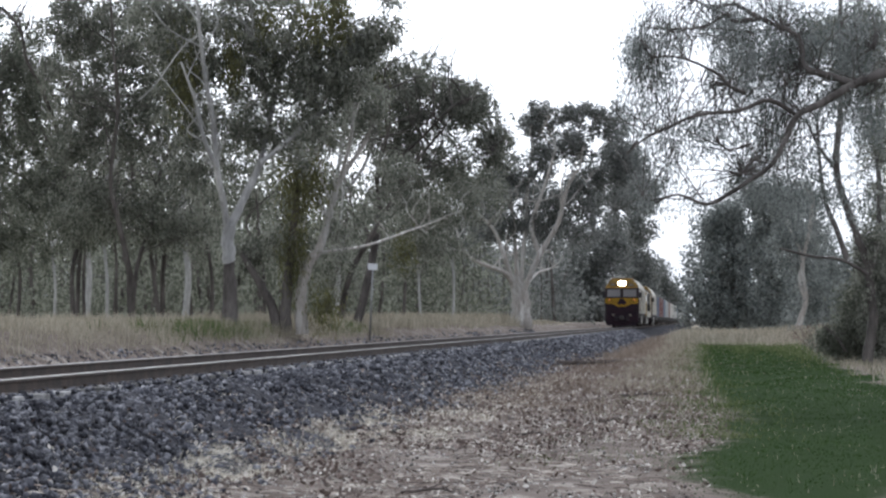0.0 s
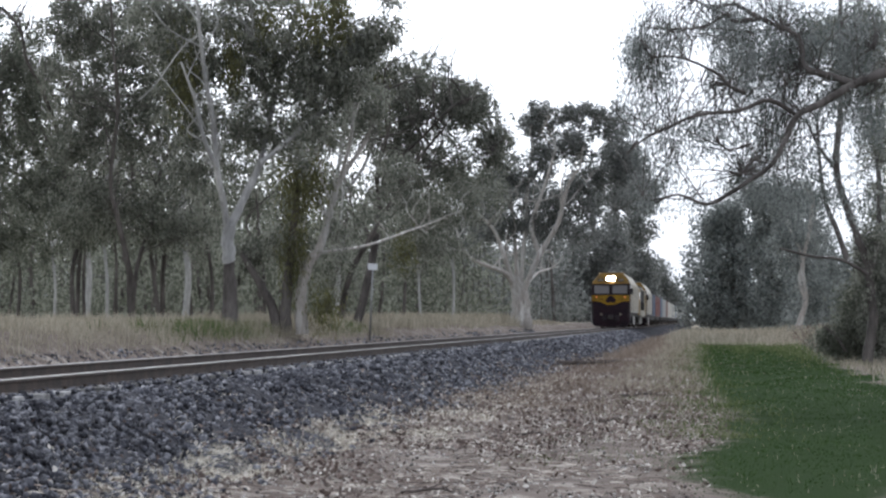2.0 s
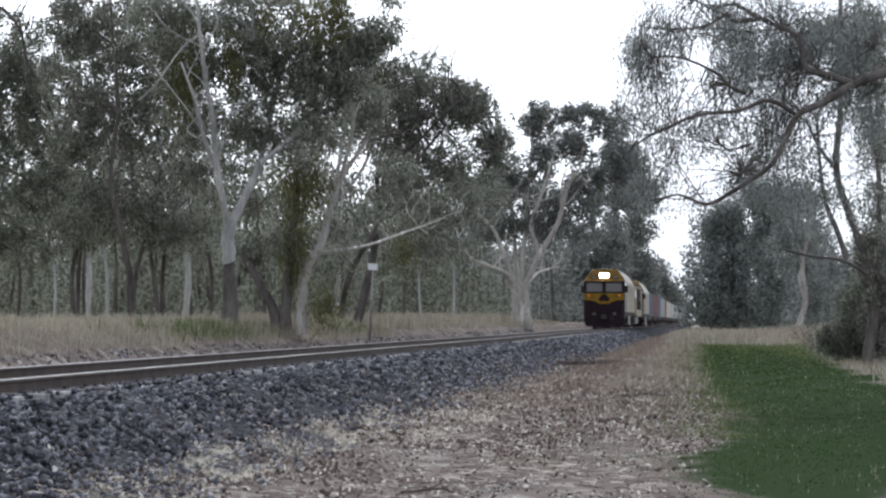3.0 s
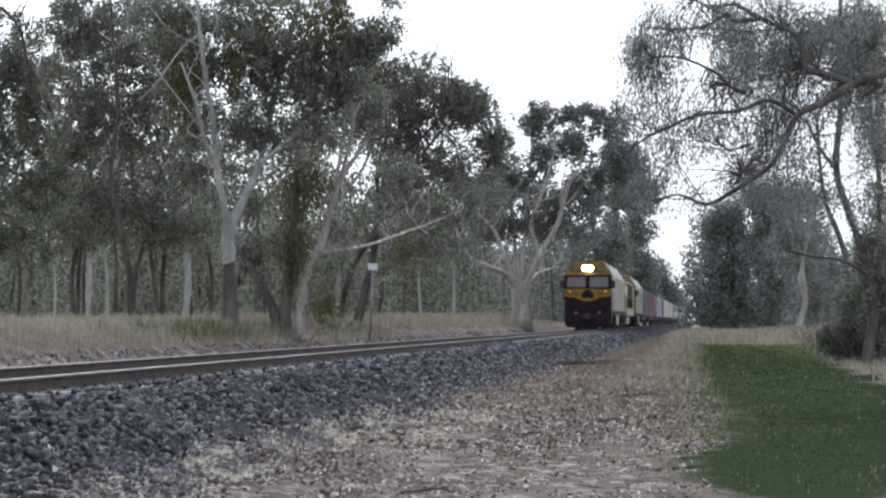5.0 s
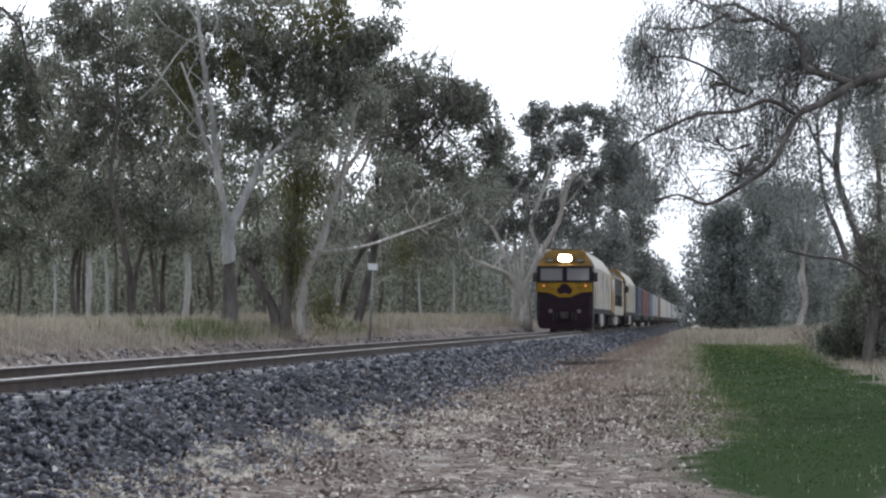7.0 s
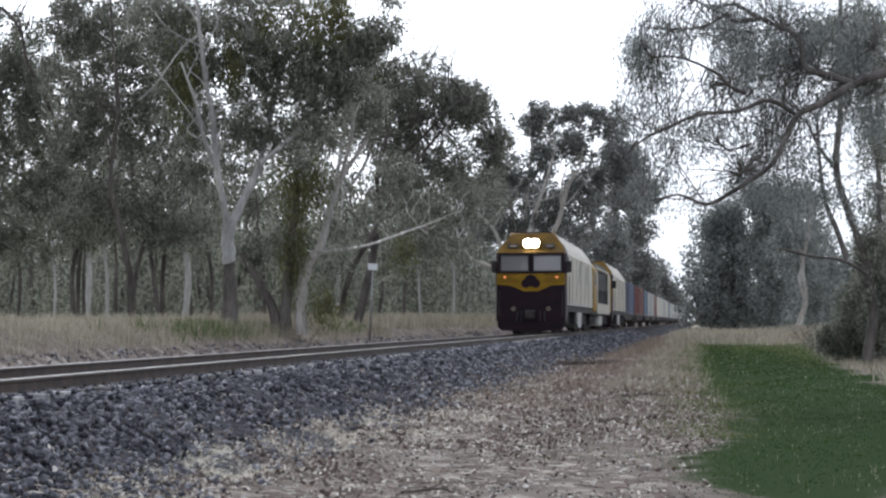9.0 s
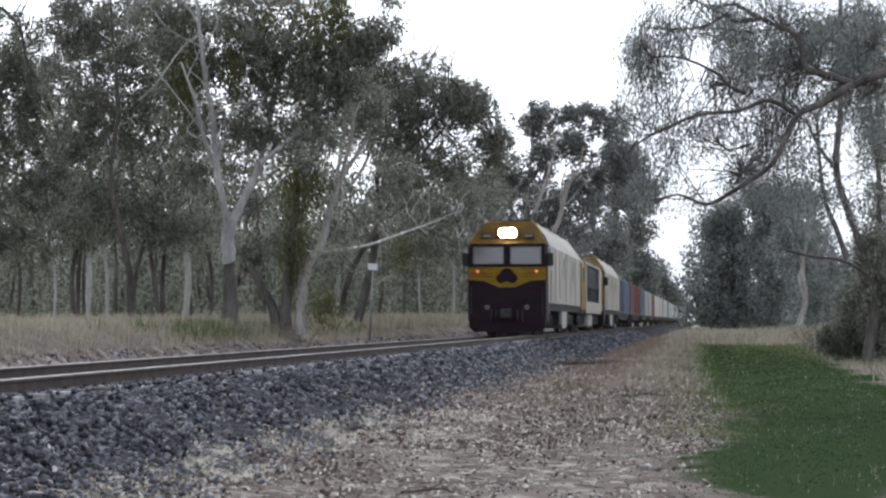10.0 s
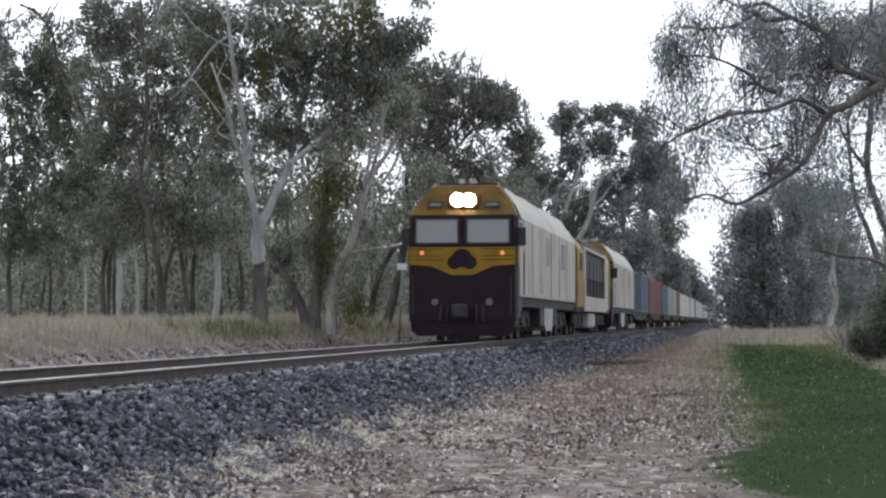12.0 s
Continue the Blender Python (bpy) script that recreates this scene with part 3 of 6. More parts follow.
# ---------------- trees ----------------
class Tree:
    """A gum tree: limbs as tapered tubes, leaf clumps on twigs, one mesh for wood, one for the crown."""

    def __init__(self, base, seed, leaf=0.155, bark=BARK, foliage=LEAF, fill=1.0, clump=0.43, dense=2.5, twiggy=0.26, spread=1.3):
        self.spread = spread
        self.twiggy = twiggy
        self.dense = dense
        self.base, self.g = np.array(base, float), np.random.default_rng(seed)
        self.leaf, self.bark, self.foliage, self.fill, self.clump = leaf * 0.78, bark, foliage, fill, clump
        self.wood, self.twigs, self.rough = [[], [], 0], [[], [], 0], [[], [], 0]
        self.samples, self.leaves, self.extra = [], [], []

    def tube(self, pts, r0, r1, seg=7, wiggle=0.0, twig=False):
        pts = np.array(pts, float)
        t = np.linspace(0, len(pts) - 1, (len(pts) - 1) * (2 if twig else 4) + 1)
        ext = np.vstack([2 * pts[0] - pts[1], pts, 2 * pts[-1] - pts[-2]])
        i = np.minimum(t.astype(int), len(pts) - 2)
        s = (t - i)[:, None]
        a, b, c, d = ext[i], ext[i + 1], ext[i + 2], ext[i + 3]
        p = 0.5 * (2 * b + (c - a) * s + (2 * a - 5 * b + 4 * c - d) * s * s + (3 * b - a - 3 * c + d) * s ** 3)
        if wiggle:
            p[1:-1] += self.g.normal(0, wiggle, (len(p) - 2, 3))
        r = np.linspace(r0, r1, len(p)) * self.g.uniform(0.94, 1.06, len(p))
        d = np.gradient(p, axis=0)
        d /= np.linalg.norm(d, axis=1)[:, None] + 1e-9
        side = np.cross(d, (0.3, 1.0, 0.1))
        side /= np.linalg.norm(side, axis=1)[:, None] + 1e-9
        up = np.cross(d, side)
        ang = np.arange(seg) * 2 * np.pi / seg
        ring = p[:, None] + r[:, None, None] * (np.cos(ang)[None, :, None] * side[:, None] + np.sin(ang)[None, :, None] * up[:, None])
        k = np.arange(len(p) - 1)[:, None] * seg
        j = np.arange(seg)[None]
        q = np.stack([k + j, k + (j + 1) % seg, k + seg + (j + 1) % seg, k + seg + j], -1).reshape(-1, 4)
        lot = self.twigs if twig else self.wood
        lot[0].append(ring.reshape(-1, 3))
        lot[1].append(q + lot[2])
        lot[2] += len(p) * seg
        return p

    def butt(self, r0, r1, *pts):
        """Rough dark bark stocking round the foot of a pale trunk."""
        keep, self.wood = self.wood, self.rough
        self.tube(pts, r0, r1, 9, 0.01)
        self.wood = keep
        return self

    def limb(self, r0, r1, *pts):
        p = self.tube(pts, r0, r1, 9, min(r1 * 0.12, 0.03))
        self.samples.append(p[len(p) // 3:])
        return self

    def sprout(self, n, length=1.6, r=0.028, low=0.0):
        """Thin rising branches that fork off the limbs."""
        g = self.g
        wood = np.concatenate(self.samples)
        wood = wood[wood[:, 2] > low]
        grown = []
        for s in wood[g.integers(0, len(wood), n)]:
            side = g.normal(0, 0.5, 3) + (0, -0.12, 0.75)
            side /= np.linalg.norm(side)
            d = side * length * g.uniform(0.5, 1.3)
            kink = g.normal(0, 0.09, 3) * length
            p = self.tube([s, s + d * 0.35 + kink, s + d * 0.7 - kink * 0.3, s + d], r * g.uniform(0.6, 1.1), 0.008, 5)
            grown.append(p[4:])
        self.samples += grown
        return self

    def cloud(self, n, c, r, hang=0.5):
        """n leaf sprays in an ellipsoid at c with radii r, drawn in towards the limbs, each on its twig."""
        g = self.g
        n = int(n * self.dense * 2.6)
        c, r = np.array(c, float), np.array(r, float)
        d = g.normal(0, 1, (n, 3))
        d /= np.linalg.norm(d, axis=1)[:, None]
        spots = c + d * g.random((n, 1)) ** 0.5 * r * self.spread
        wood = np.concatenate(self.samples) if self.samples else self.base[None]
        for s in spots:
            near = wood[np.argmin(((wood - s) ** 2).sum(1) + 0.6 * np.maximum(0, wood[:, 2] - s[2]) ** 2)]
            gap = np.linalg.norm(near - s)
            if gap < 0.75 * max(r.max(), 2.0) + 1.0:
                s = near + (s - near) * g.uniform(0.6, 1.05)
                if g.random() < self.twiggy:
                    bend = (near + s) / 2 + g.normal(0, 0.16, 3) * gap + (0, 0, 0.12 * gap)
                    self.tube([near, bend, s], (0.007 + 0.005 * gap) * min(1.0, self.leaf / 0.16), 0.004, 3, twig=True)
            m = max(4, int(self.fill * g.uniform(13, 54)))
            o = g.normal(0, 1, (m, 3)) * self.clump * g.uniform(0.4, 1.1) * np.array((1, 1, 0.8)) * 0.4
            o[:, 2] -= hang * self.clump * g.random(m)
            self.leaves.append(s + o)

    def mistletoe(self, n, c, r):
        d = self.g.normal(0, 0.5, (n, 3)) * np.array(r)
        self.extra.append(np.array(c) + d)

    def leaf_mesh(self, name, p, size, width, droop):
        g = self.g
        n = len(p)
        a = g.uniform(0, 6.28, n)
        tilt = g.normal(0, 1.1, n) * (1 - droop) + g.normal(0, 0.35, n)
        u = np.stack([np.cos(a) * np.sin(tilt), np.sin(a) * np.sin(tilt), -np.cos(tilt)], -1)
        w = np.cross(u, np.stack([np.cos(a * 3 + 1), np.sin(a * 3 + 1), 0.3 * np.sin(a)], -1))
        w /= np.linalg.norm(w, axis=1)[:, None] + 1e-9
        le = (size * g.uniform(0.6, 1.25, n))[:, None]
        v = np.stack([p, p + u * le * 0.45 + w * le * width, p + u * le, p + u * le * 0.5 - w * le * width], 1).reshape(-1, 3)
        return quick_mesh(name, v - self.base, np.arange(4 * n).reshape(-1, 4))

    def grow(self, label, name="gum_tree", width=0.25):
        width = width if self.leaf < 0.16 else 0.32
        root = tagged(new(name), label, "tree")
        root.location = self.base
        for nm, lot, bark in (("trunk", self.wood, self.bark), ("twig_spray", self.twigs, self.bark), ("rough_bark", self.rough, BARK)):
            if lot[0]:
                me = quick_mesh(nm, np.concatenate(lot[0]) - self.base, np.concatenate(lot[1]))
                me.polygons.foreach_set("use_smooth", [True] * len(me.polygons))
                ob = place(nm, me, bark, root)
                if nm == "twig_spray":
                    ob["kind"] = "stuff"
        if self.leaves:
            place("crown", self.leaf_mesh("crown", np.concatenate(self.leaves), self.leaf, width, 0.5 if self.leaf < 0.16 else -0.6), self.foliage, root)["kind"] = "stuff"
        for p in self.extra:
            place("mistletoe", self.leaf_mesh("mistletoe", p, self.leaf * 1.2, 0.13, 0.9), MISTLE, root, "hanging olive-brown mistletoe clump")["kind"] = "stuff"
        return root


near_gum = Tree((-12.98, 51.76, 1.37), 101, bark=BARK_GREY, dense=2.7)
near_gum.limb(0.194, 0.162, (-12.96, 51.7, 3.1), (-12.99, 51.68, 3.45), (-12.94, 51.67, 4.06))
near_gum.butt(0.27, 0.126, (-12.98, 51.77, 1.09), (-12.95, 51.73, 2.21), (-12.97, 51.68, 3.45))
near_gum.limb(0.104, 0.036, (-12.97, 51.68, 3.6), (-13.02, 51.3, 4.66), (-13.12, 50.91, 5.56), (-13.13, 50.53, 6.83), (-13.26, 50.12, 8.08), (-13.32, 49.73, 9.38), (-13.33, 49.35, 10.52))
near_gum.limb(0.122, 0.0405, (-12.94, 51.67, 3.99), (-12.63, 52.01, 4.86), (-12.27, 52.36, 5.82), (-12.06, 52.68, 7.11), (-11.78, 53.0, 8.58), (-11.53, 53.32, 9.9), (-11.35, 53.63, 11.23))
near_gum.limb(0.081, 0.036, (-12.11, 51.71, 5.77), (-11.34, 52.13, 6.5), (-10.71, 52.53, 7.16), (-10.15, 52.93, 7.43))
near_gum.limb(0.072, 0.027, (-13.0, 50.59, 5.54), (-13.27, 50.19, 6.26), (-13.42, 49.8, 7.28), (-13.71, 49.38, 8.29))
near_gum.limb(0.063, 0.027, (-12.06, 52.68, 7.11), (-12.18, 52.29, 8.17), (-12.33, 51.89, 9.38), (-12.4, 51.5, 10.57))
near_gum.sprout(42, 2.0, 0.026, 4.2)
near_gum.cloud(24, (-13.28, 52.48, 9.8), (1.42, 1.28, 0.95))
near_gum.cloud(16, (-14.31, 52.13, 8.66), (0.94, 0.85, 0.94))
near_gum.cloud(20, (-11.37, 52.6, 8.99), (1.10, 0.99, 1.10))
near_gum.cloud(22, (-10.1, 52.7, 8.66), (0.94, 0.85, 0.94))
near_gum.cloud(16, (-12.44, 52.39, 8.51), (0.94, 0.85, 0.94))
near_gum.cloud(14, (-15.09, 51.97, 9.92), (0.94, 0.85, 0.79))
near_gum.cloud(14, (-9.46, 52.67, 9.44), (0.79, 0.71, 0.63))
near_gum.cloud(16, (-10.73, 52.65, 7.72), (0.94, 0.85, 0.79))
near_gum.cloud(10, (-12.59, 52.34, 6.93), (0.79, 0.71, 0.63))
near_gum.cloud(10, (-14.14, 52.12, 7.08), (0.79, 0.71, 0.63))
near_gum.cloud(14, (-12.08, 52.87, 10.8), (1.91, 1.72, 0.64))
near_gum.cloud(6, (-8.58, 52.65, 9.89), (0.34, 0.49, 0.55))
near_gum.cloud(8, (-11.34, 52.53, 6.46), (0.79, 0.71, 0.63))
near_gum.cloud(8, (-14.3, 52.15, 5.83), (0.79, 0.71, 0.63))
near_gum.mistletoe(2200, (-14.18, 51.35, 8.09), (0.43, 0.43, 1.16))
near_gum.mistletoe(1500, (-10.56, 51.78, 9.79), (0.77, 0.77, 0.77))
near_gum.mistletoe(900, (-12.84, 51.51, 8.56), (0.25, 0.25, 0.77))
near_gum.mistletoe(1200, (-9.94, 51.85, 9.95), (0.39, 0.39, 0.77))
near_gum.mistletoe(400, (-11.94, 51.59, 9.64), (0.39, 0.39, 0.70))
near_gum.grow("tall grey-barked forked gum with hanging mistletoe clumps")

slender_gum = Tree((-18.15, 60.14, 1.43), 102, bark=BARK, dense=2.1)
slender_gum.limb(0.108, 0.0288, (-18.24, 60.15, 1.07), (-18.27, 59.9, 2.87), (-18.61, 59.62, 4.76), (-18.78, 59.38, 5.92), (-18.49, 59.18, 8.06), (-18.57, 58.92, 10.19), (-18.6, 58.68, 11.94))
slender_gum.butt(0.137, 0.101, (-18.24, 60.15, 0.99), (-18.31, 60.09, 2.33), (-18.34, 60.06, 2.88))
slender_gum.limb(0.0864, 0.0288, (-17.94, 62.2, 1.13), (-18.19, 62.3, 2.93), (-18.5, 62.4, 4.63), (-19.03, 62.46, 6.52), (-18.74, 62.61, 8.81), (-18.57, 62.77, 10.73))
slender_gum.limb(0.0936, 0.036, (-18.14, 63.18, 1.16), (-18.01, 62.86, 3.51), (-17.55, 62.59, 5.57), (-17.7, 62.25, 7.43), (-17.49, 61.96, 9.28))
slender_gum.limb(0.0864, 0.036, (-18.29, 60.13, 1.28), (-18.23, 60.57, 3.25), (-17.79, 61.07, 4.92), (-17.74, 61.53, 6.44), (-17.03, 62.07, 7.97))
slender_gum.limb(0.0432, 0.0216, (-20.09, 63.93, 1.08), (-19.98, 63.85, 3.74), (-20.25, 63.72, 6.05))
slender_gum.sprout(85, 2.4, 0.03, 3.5)
slender_gum.cloud(28, (-19.7, 60.69, 10.83), (1.48, 1.33, 1.29))
slender_gum.cloud(26, (-18.58, 60.79, 9.53), (1.29, 1.16, 1.29))
slender_gum.cloud(22, (-20.2, 60.49, 8.96), (1.10, 0.99, 1.10))
slender_gum.cloud(18, (-18.96, 60.81, 7.69), (1.29, 1.16, 0.74))
slender_gum.cloud(16, (-20.54, 60.41, 7.3), (0.92, 0.83, 0.92))
slender_gum.cloud(20, (-17.83, 60.84, 8.23), (0.92, 0.99, 1.10))
slender_gum.cloud(14, (-20.0, 60.42, 11.54), (1.10, 0.99, 0.92))
slender_gum.cloud(14, (-17.48, 60.98, 5.84), (1.10, 0.99, 0.74))
slender_gum.cloud(14, (-19.48, 60.7, 5.84), (1.10, 0.99, 0.74))
slender_gum.cloud(12, (-18.36, 60.66, 10.98), (1.10, 0.99, 0.92))
slender_gum.cloud(22, (-20.5, 60.9, 5.12), (1.66, 1.50, 0.74))
slender_gum.cloud(22, (-18.3, 61.21, 4.75), (1.66, 1.50, 0.74))
slender_gum.cloud(16, (-16.76, 61.12, 4.55), (1.10, 0.99, 0.74))
slender_gum.cloud(14, (-20.7, 60.25, 10.79), (0.83, 0.83, 0.92))
slender_gum.cloud(12, (-17.79, 60.62, 11.52), (0.92, 0.83, 0.73))
slender_gum.cloud(14, (-17.25, 60.75, 10.05), (0.73, 0.83, 0.92))
slender_gum.grow("slender dark multi-stemmed gum in dry grass")

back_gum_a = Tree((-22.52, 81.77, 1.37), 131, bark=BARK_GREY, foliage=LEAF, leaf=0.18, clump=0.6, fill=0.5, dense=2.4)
back_gum_a.limb(0.16, 0.05, (-22.52, 81.79, 0.92), (-22.31, 81.71, 3.62), (-22.64, 81.58, 6.08), (-22.19, 81.55, 8.53), (-21.99, 81.48, 10.99), (-22.22, 81.37, 13.2))
back_gum_a.limb(0.1, 0.04, (-22.57, 81.6, 5.59), (-23.65, 82.06, 7.6), (-24.32, 82.56, 9.64), (-24.75, 83.1, 11.72))
back_gum_a.limb(0.1, 0.04, (-22.62, 81.57, 6.32), (-21.19, 81.37, 8.02), (-20.37, 81.07, 9.94), (-20.04, 80.7, 11.84))
back_gum_a.sprout(24, 2.2, 0.03, 4.0)
back_gum_a.cloud(26, (-22.41, 82.61, 9.37), (1.49, 1.34, 1.24))
back_gum_a.cloud(24, (-23.4, 82.53, 7.88), (1.49, 1.34, 1.00))
back_gum_a.cloud(22, (-20.44, 82.92, 8.13), (1.49, 1.34, 1.12))
back_gum_a.cloud(20, (-19.66, 82.84, 9.36), (1.24, 1.12, 0.99))
back_gum_a.cloud(16, (-21.68, 82.79, 7.14), (1.49, 1.34, 0.75))
back_gum_a.cloud(18, (-22.65, 82.51, 11.11), (1.49, 1.34, 1.24))
back_gum_a.cloud(18, (-19.93, 82.88, 11.11), (1.49, 1.34, 1.24))
back_gum_a.grow("thin grey gum standing behind the trackside trees")

back_gum_b = Tree((-28.05, 85.06, 1.36), 132, bark=BARK_GREY, foliage=LEAF, leaf=0.18, clump=0.6, fill=0.5, dense=2.4)
back_gum_b.limb(0.16, 0.05, (-28.06, 85.07, 0.9), (-27.84, 85.0, 3.73), (-28.18, 84.85, 6.3), (-27.71, 84.82, 8.87), (-27.49, 84.75, 11.44), (-27.74, 84.63, 13.76))
back_gum_b.limb(0.1, 0.04, (-28.11, 84.88, 5.78), (-29.26, 85.32, 7.89), (-29.99, 85.81, 10.03), (-30.46, 86.34, 12.19))
back_gum_b.limb(0.1, 0.04, (-28.16, 84.85, 6.56), (-26.64, 84.65, 8.33), (-25.77, 84.36, 10.35), (-25.41, 83.99, 12.35))
back_gum_b.sprout(24, 2.2, 0.03, 4.0)
back_gum_b.cloud(26, (-29.92, 85.6, 11.05), (1.56, 1.41, 1.56))
back_gum_b.cloud(24, (-28.17, 86.04, 9.5), (1.83, 1.64, 1.31))
back_gum_b.cloud(24, (-26.32, 86.19, 8.45), (1.56, 1.41, 1.30))
back_gum_b.cloud(20, (-30.71, 85.58, 8.71), (1.56, 1.41, 1.04))
back_gum_b.cloud(20, (-27.34, 85.94, 11.31), (1.56, 1.41, 1.30))
back_gum_b.cloud(18, (-29.4, 85.59, 13.14), (1.56, 1.41, 1.04))
back_gum_b.cloud(14, (-31.21, 85.37, 12.35), (1.04, 1.41, 1.56))
back_gum_b.cloud(8, (-31.55, 85.26, 10.26), (1.04, 1.17, 1.30))
back_gum_b.cloud(8, (-31.44, 85.37, 7.92), (1.30, 1.17, 1.04))
back_gum_b.cloud(8, (-31.31, 84.87, 14.12), (0.78, 0.70, 0.78))
back_gum_b.grow("thin grey gum standing behind the trackside trees")

back_gum_c = Tree((-17.6, 90.52, 1.36), 133, bark=BARK_GREY, foliage=LEAF, leaf=0.18, clump=0.6, fill=0.5, dense=2.4)
back_gum_c.limb(0.16, 0.05, (-17.6, 90.54, 0.87), (-17.38, 90.46, 3.83), (-17.74, 90.31, 6.52), (-17.24, 90.27, 9.21), (-17.02, 90.2, 11.9), (-17.27, 90.08, 14.31))
back_gum_c.limb(0.1, 0.04, (-17.66, 90.34, 5.98), (-18.77, 90.78, 8.18), (-19.43, 91.28, 10.41), (-19.83, 91.81, 12.67))
back_gum_c.limb(0.1, 0.04, (-17.71, 90.3, 6.79), (-16.17, 90.1, 8.64), (-15.31, 89.81, 10.75), (-14.98, 89.44, 12.85))
back_gum_c.sprout(24, 2.2, 0.03, 4.0)
back_gum_c.cloud(20, (-18.6, 91.25, 10.12), (1.63, 1.47, 1.09))
back_gum_c.cloud(14, (-16.94, 91.3, 10.93), (1.36, 1.22, 1.09))
back_gum_c.cloud(18, (-19.4, 91.07, 12.03), (1.63, 1.47, 1.36))
back_gum_c.cloud(16, (-15.06, 91.6, 9.84), (1.36, 1.22, 1.09))
back_gum_c.cloud(16, (-14.26, 91.78, 7.94), (1.36, 1.22, 1.09))
back_gum_c.cloud(14, (-20.16, 90.81, 8.2), (1.09, 0.98, 1.09))
back_gum_c.grow("thin grey gum standing behind the trackside trees")

stem_a = Tree((-30.8, 88.72, 1.36), 235, bark=BARK_GREY, foliage=LEAF, leaf=0.2, clump=0.6, fill=0.45)
stem_a.limb(0.085, 0.035, (-30.8, 88.74, 0.87), (-30.72, 88.66, 3.29), (-30.93, 88.55, 5.44), (-31.03, 88.46, 7.59))
stem_a.limb(0.06, 0.025, (-30.91, 88.57, 4.91), (-30.24, 88.61, 6.25), (-31.83, 88.34, 7.86))
stem_a.cloud(5, (-32.03, 89.01, 8.38), (0.76, 0.68, 0.60))
stem_a.cloud(5, (-31.18, 89.16, 7.44), (0.76, 0.68, 0.60))
stem_a.cloud(5, (-30.34, 89.25, 8.25), (0.76, 0.68, 0.60))
stem_a.grow("slim pale sapling gum among the trackside trees")

stem_b = Tree((-25.5, 77.32, 1.37), 290, bark=BARK, foliage=LEAF, leaf=0.2, clump=0.6, fill=0.45)
stem_b.limb(0.085, 0.035, (-25.51, 77.34, 0.95), (-25.56, 77.25, 3.05), (-25.46, 77.2, 4.92), (-25.43, 77.13, 6.79))
stem_b.limb(0.06, 0.025, (-25.47, 77.21, 4.46), (-26.04, 77.09, 5.63), (-26.27, 77.01, 7.03))
stem_b.cloud(5, (-26.05, 77.79, 4.66), (0.66, 0.59, 0.52))
stem_b.cloud(5, (-26.43, 77.71, 5.58), (0.66, 0.59, 0.52))
stem_b.cloud(5, (-26.04, 77.72, 6.71), (0.66, 0.59, 0.52))
stem_b.grow("slim pale sapling gum among the trackside trees")

stem_c = Tree((-23.39, 73.57, 1.38), 328, bark=BARK_GREY, foliage=LEAF, leaf=0.2, clump=0.6, fill=0.45)
stem_c.limb(0.085, 0.035, (-23.39, 73.59, 0.98), (-23.35, 73.52, 2.97), (-23.5, 73.43, 4.75), (-23.58, 73.35, 6.53))
stem_c.limb(0.06, 0.025, (-23.48, 73.45, 4.31), (-22.93, 73.48, 5.42), (-24.24, 73.25, 6.75))
stem_c.cloud(5, (-23.24, 74.06, 6.26), (0.63, 0.56, 0.49))
stem_c.cloud(5, (-23.95, 73.95, 6.52), (0.63, 0.56, 0.49))
stem_c.cloud(5, (-24.17, 73.92, 6.43), (0.63, 0.56, 0.49))
stem_c.grow("slim pale sapling gum among the trackside trees")

stem_d = Tree((-23.69, 87.67, 1.36), 482, bark=BARK, foliage=LEAF, leaf=0.2, clump=0.6, fill=0.45)
stem_d.limb(0.085, 0.035, (-23.69, 87.69, 0.89), (-23.83, 87.58, 3.25), (-23.4, 87.56, 5.36), (-23.21, 87.51, 7.46))
stem_d.limb(0.06, 0.025, (-23.45, 87.57, 4.83), (-22.79, 87.61, 6.15), (-22.52, 87.59, 7.72))
stem_d.cloud(5, (-22.76, 88.31, 6.55), (0.74, 0.67, 0.58))
stem_d.cloud(5, (-23.56, 88.22, 6.24), (0.74, 0.67, 0.58))
stem_d.cloud(5, (-23.52, 88.17, 7.75), (0.74, 0.67, 0.58))
stem_d.grow("slim pale sapling gum among the trackside trees")

stem_e = Tree((-17.81, 68.27, 1.38), 512, bark=BARK, foliage=LEAF, leaf=0.2, clump=0.6, fill=0.45)
stem_e.limb(0.085, 0.035, (-17.82, 68.28, 1.01), (-17.73, 68.23, 2.85), (-17.94, 68.14, 4.49), (-18.03, 68.06, 6.13))
stem_e.limb(0.06, 0.025, (-17.92, 68.16, 4.08), (-18.42, 68.05, 5.1), (-18.62, 67.98, 6.33))
stem_e.cloud(5, (-18.26, 68.73, 4.11), (0.58, 0.52, 0.45))
stem_e.cloud(5, (-18.17, 68.71, 5.05), (0.58, 0.52, 0.45))
stem_e.cloud(5, (-17.9, 68.69, 6.4), (0.58, 0.52, 0.45))
stem_e.grow("slim pale sapling gum among the trackside trees")

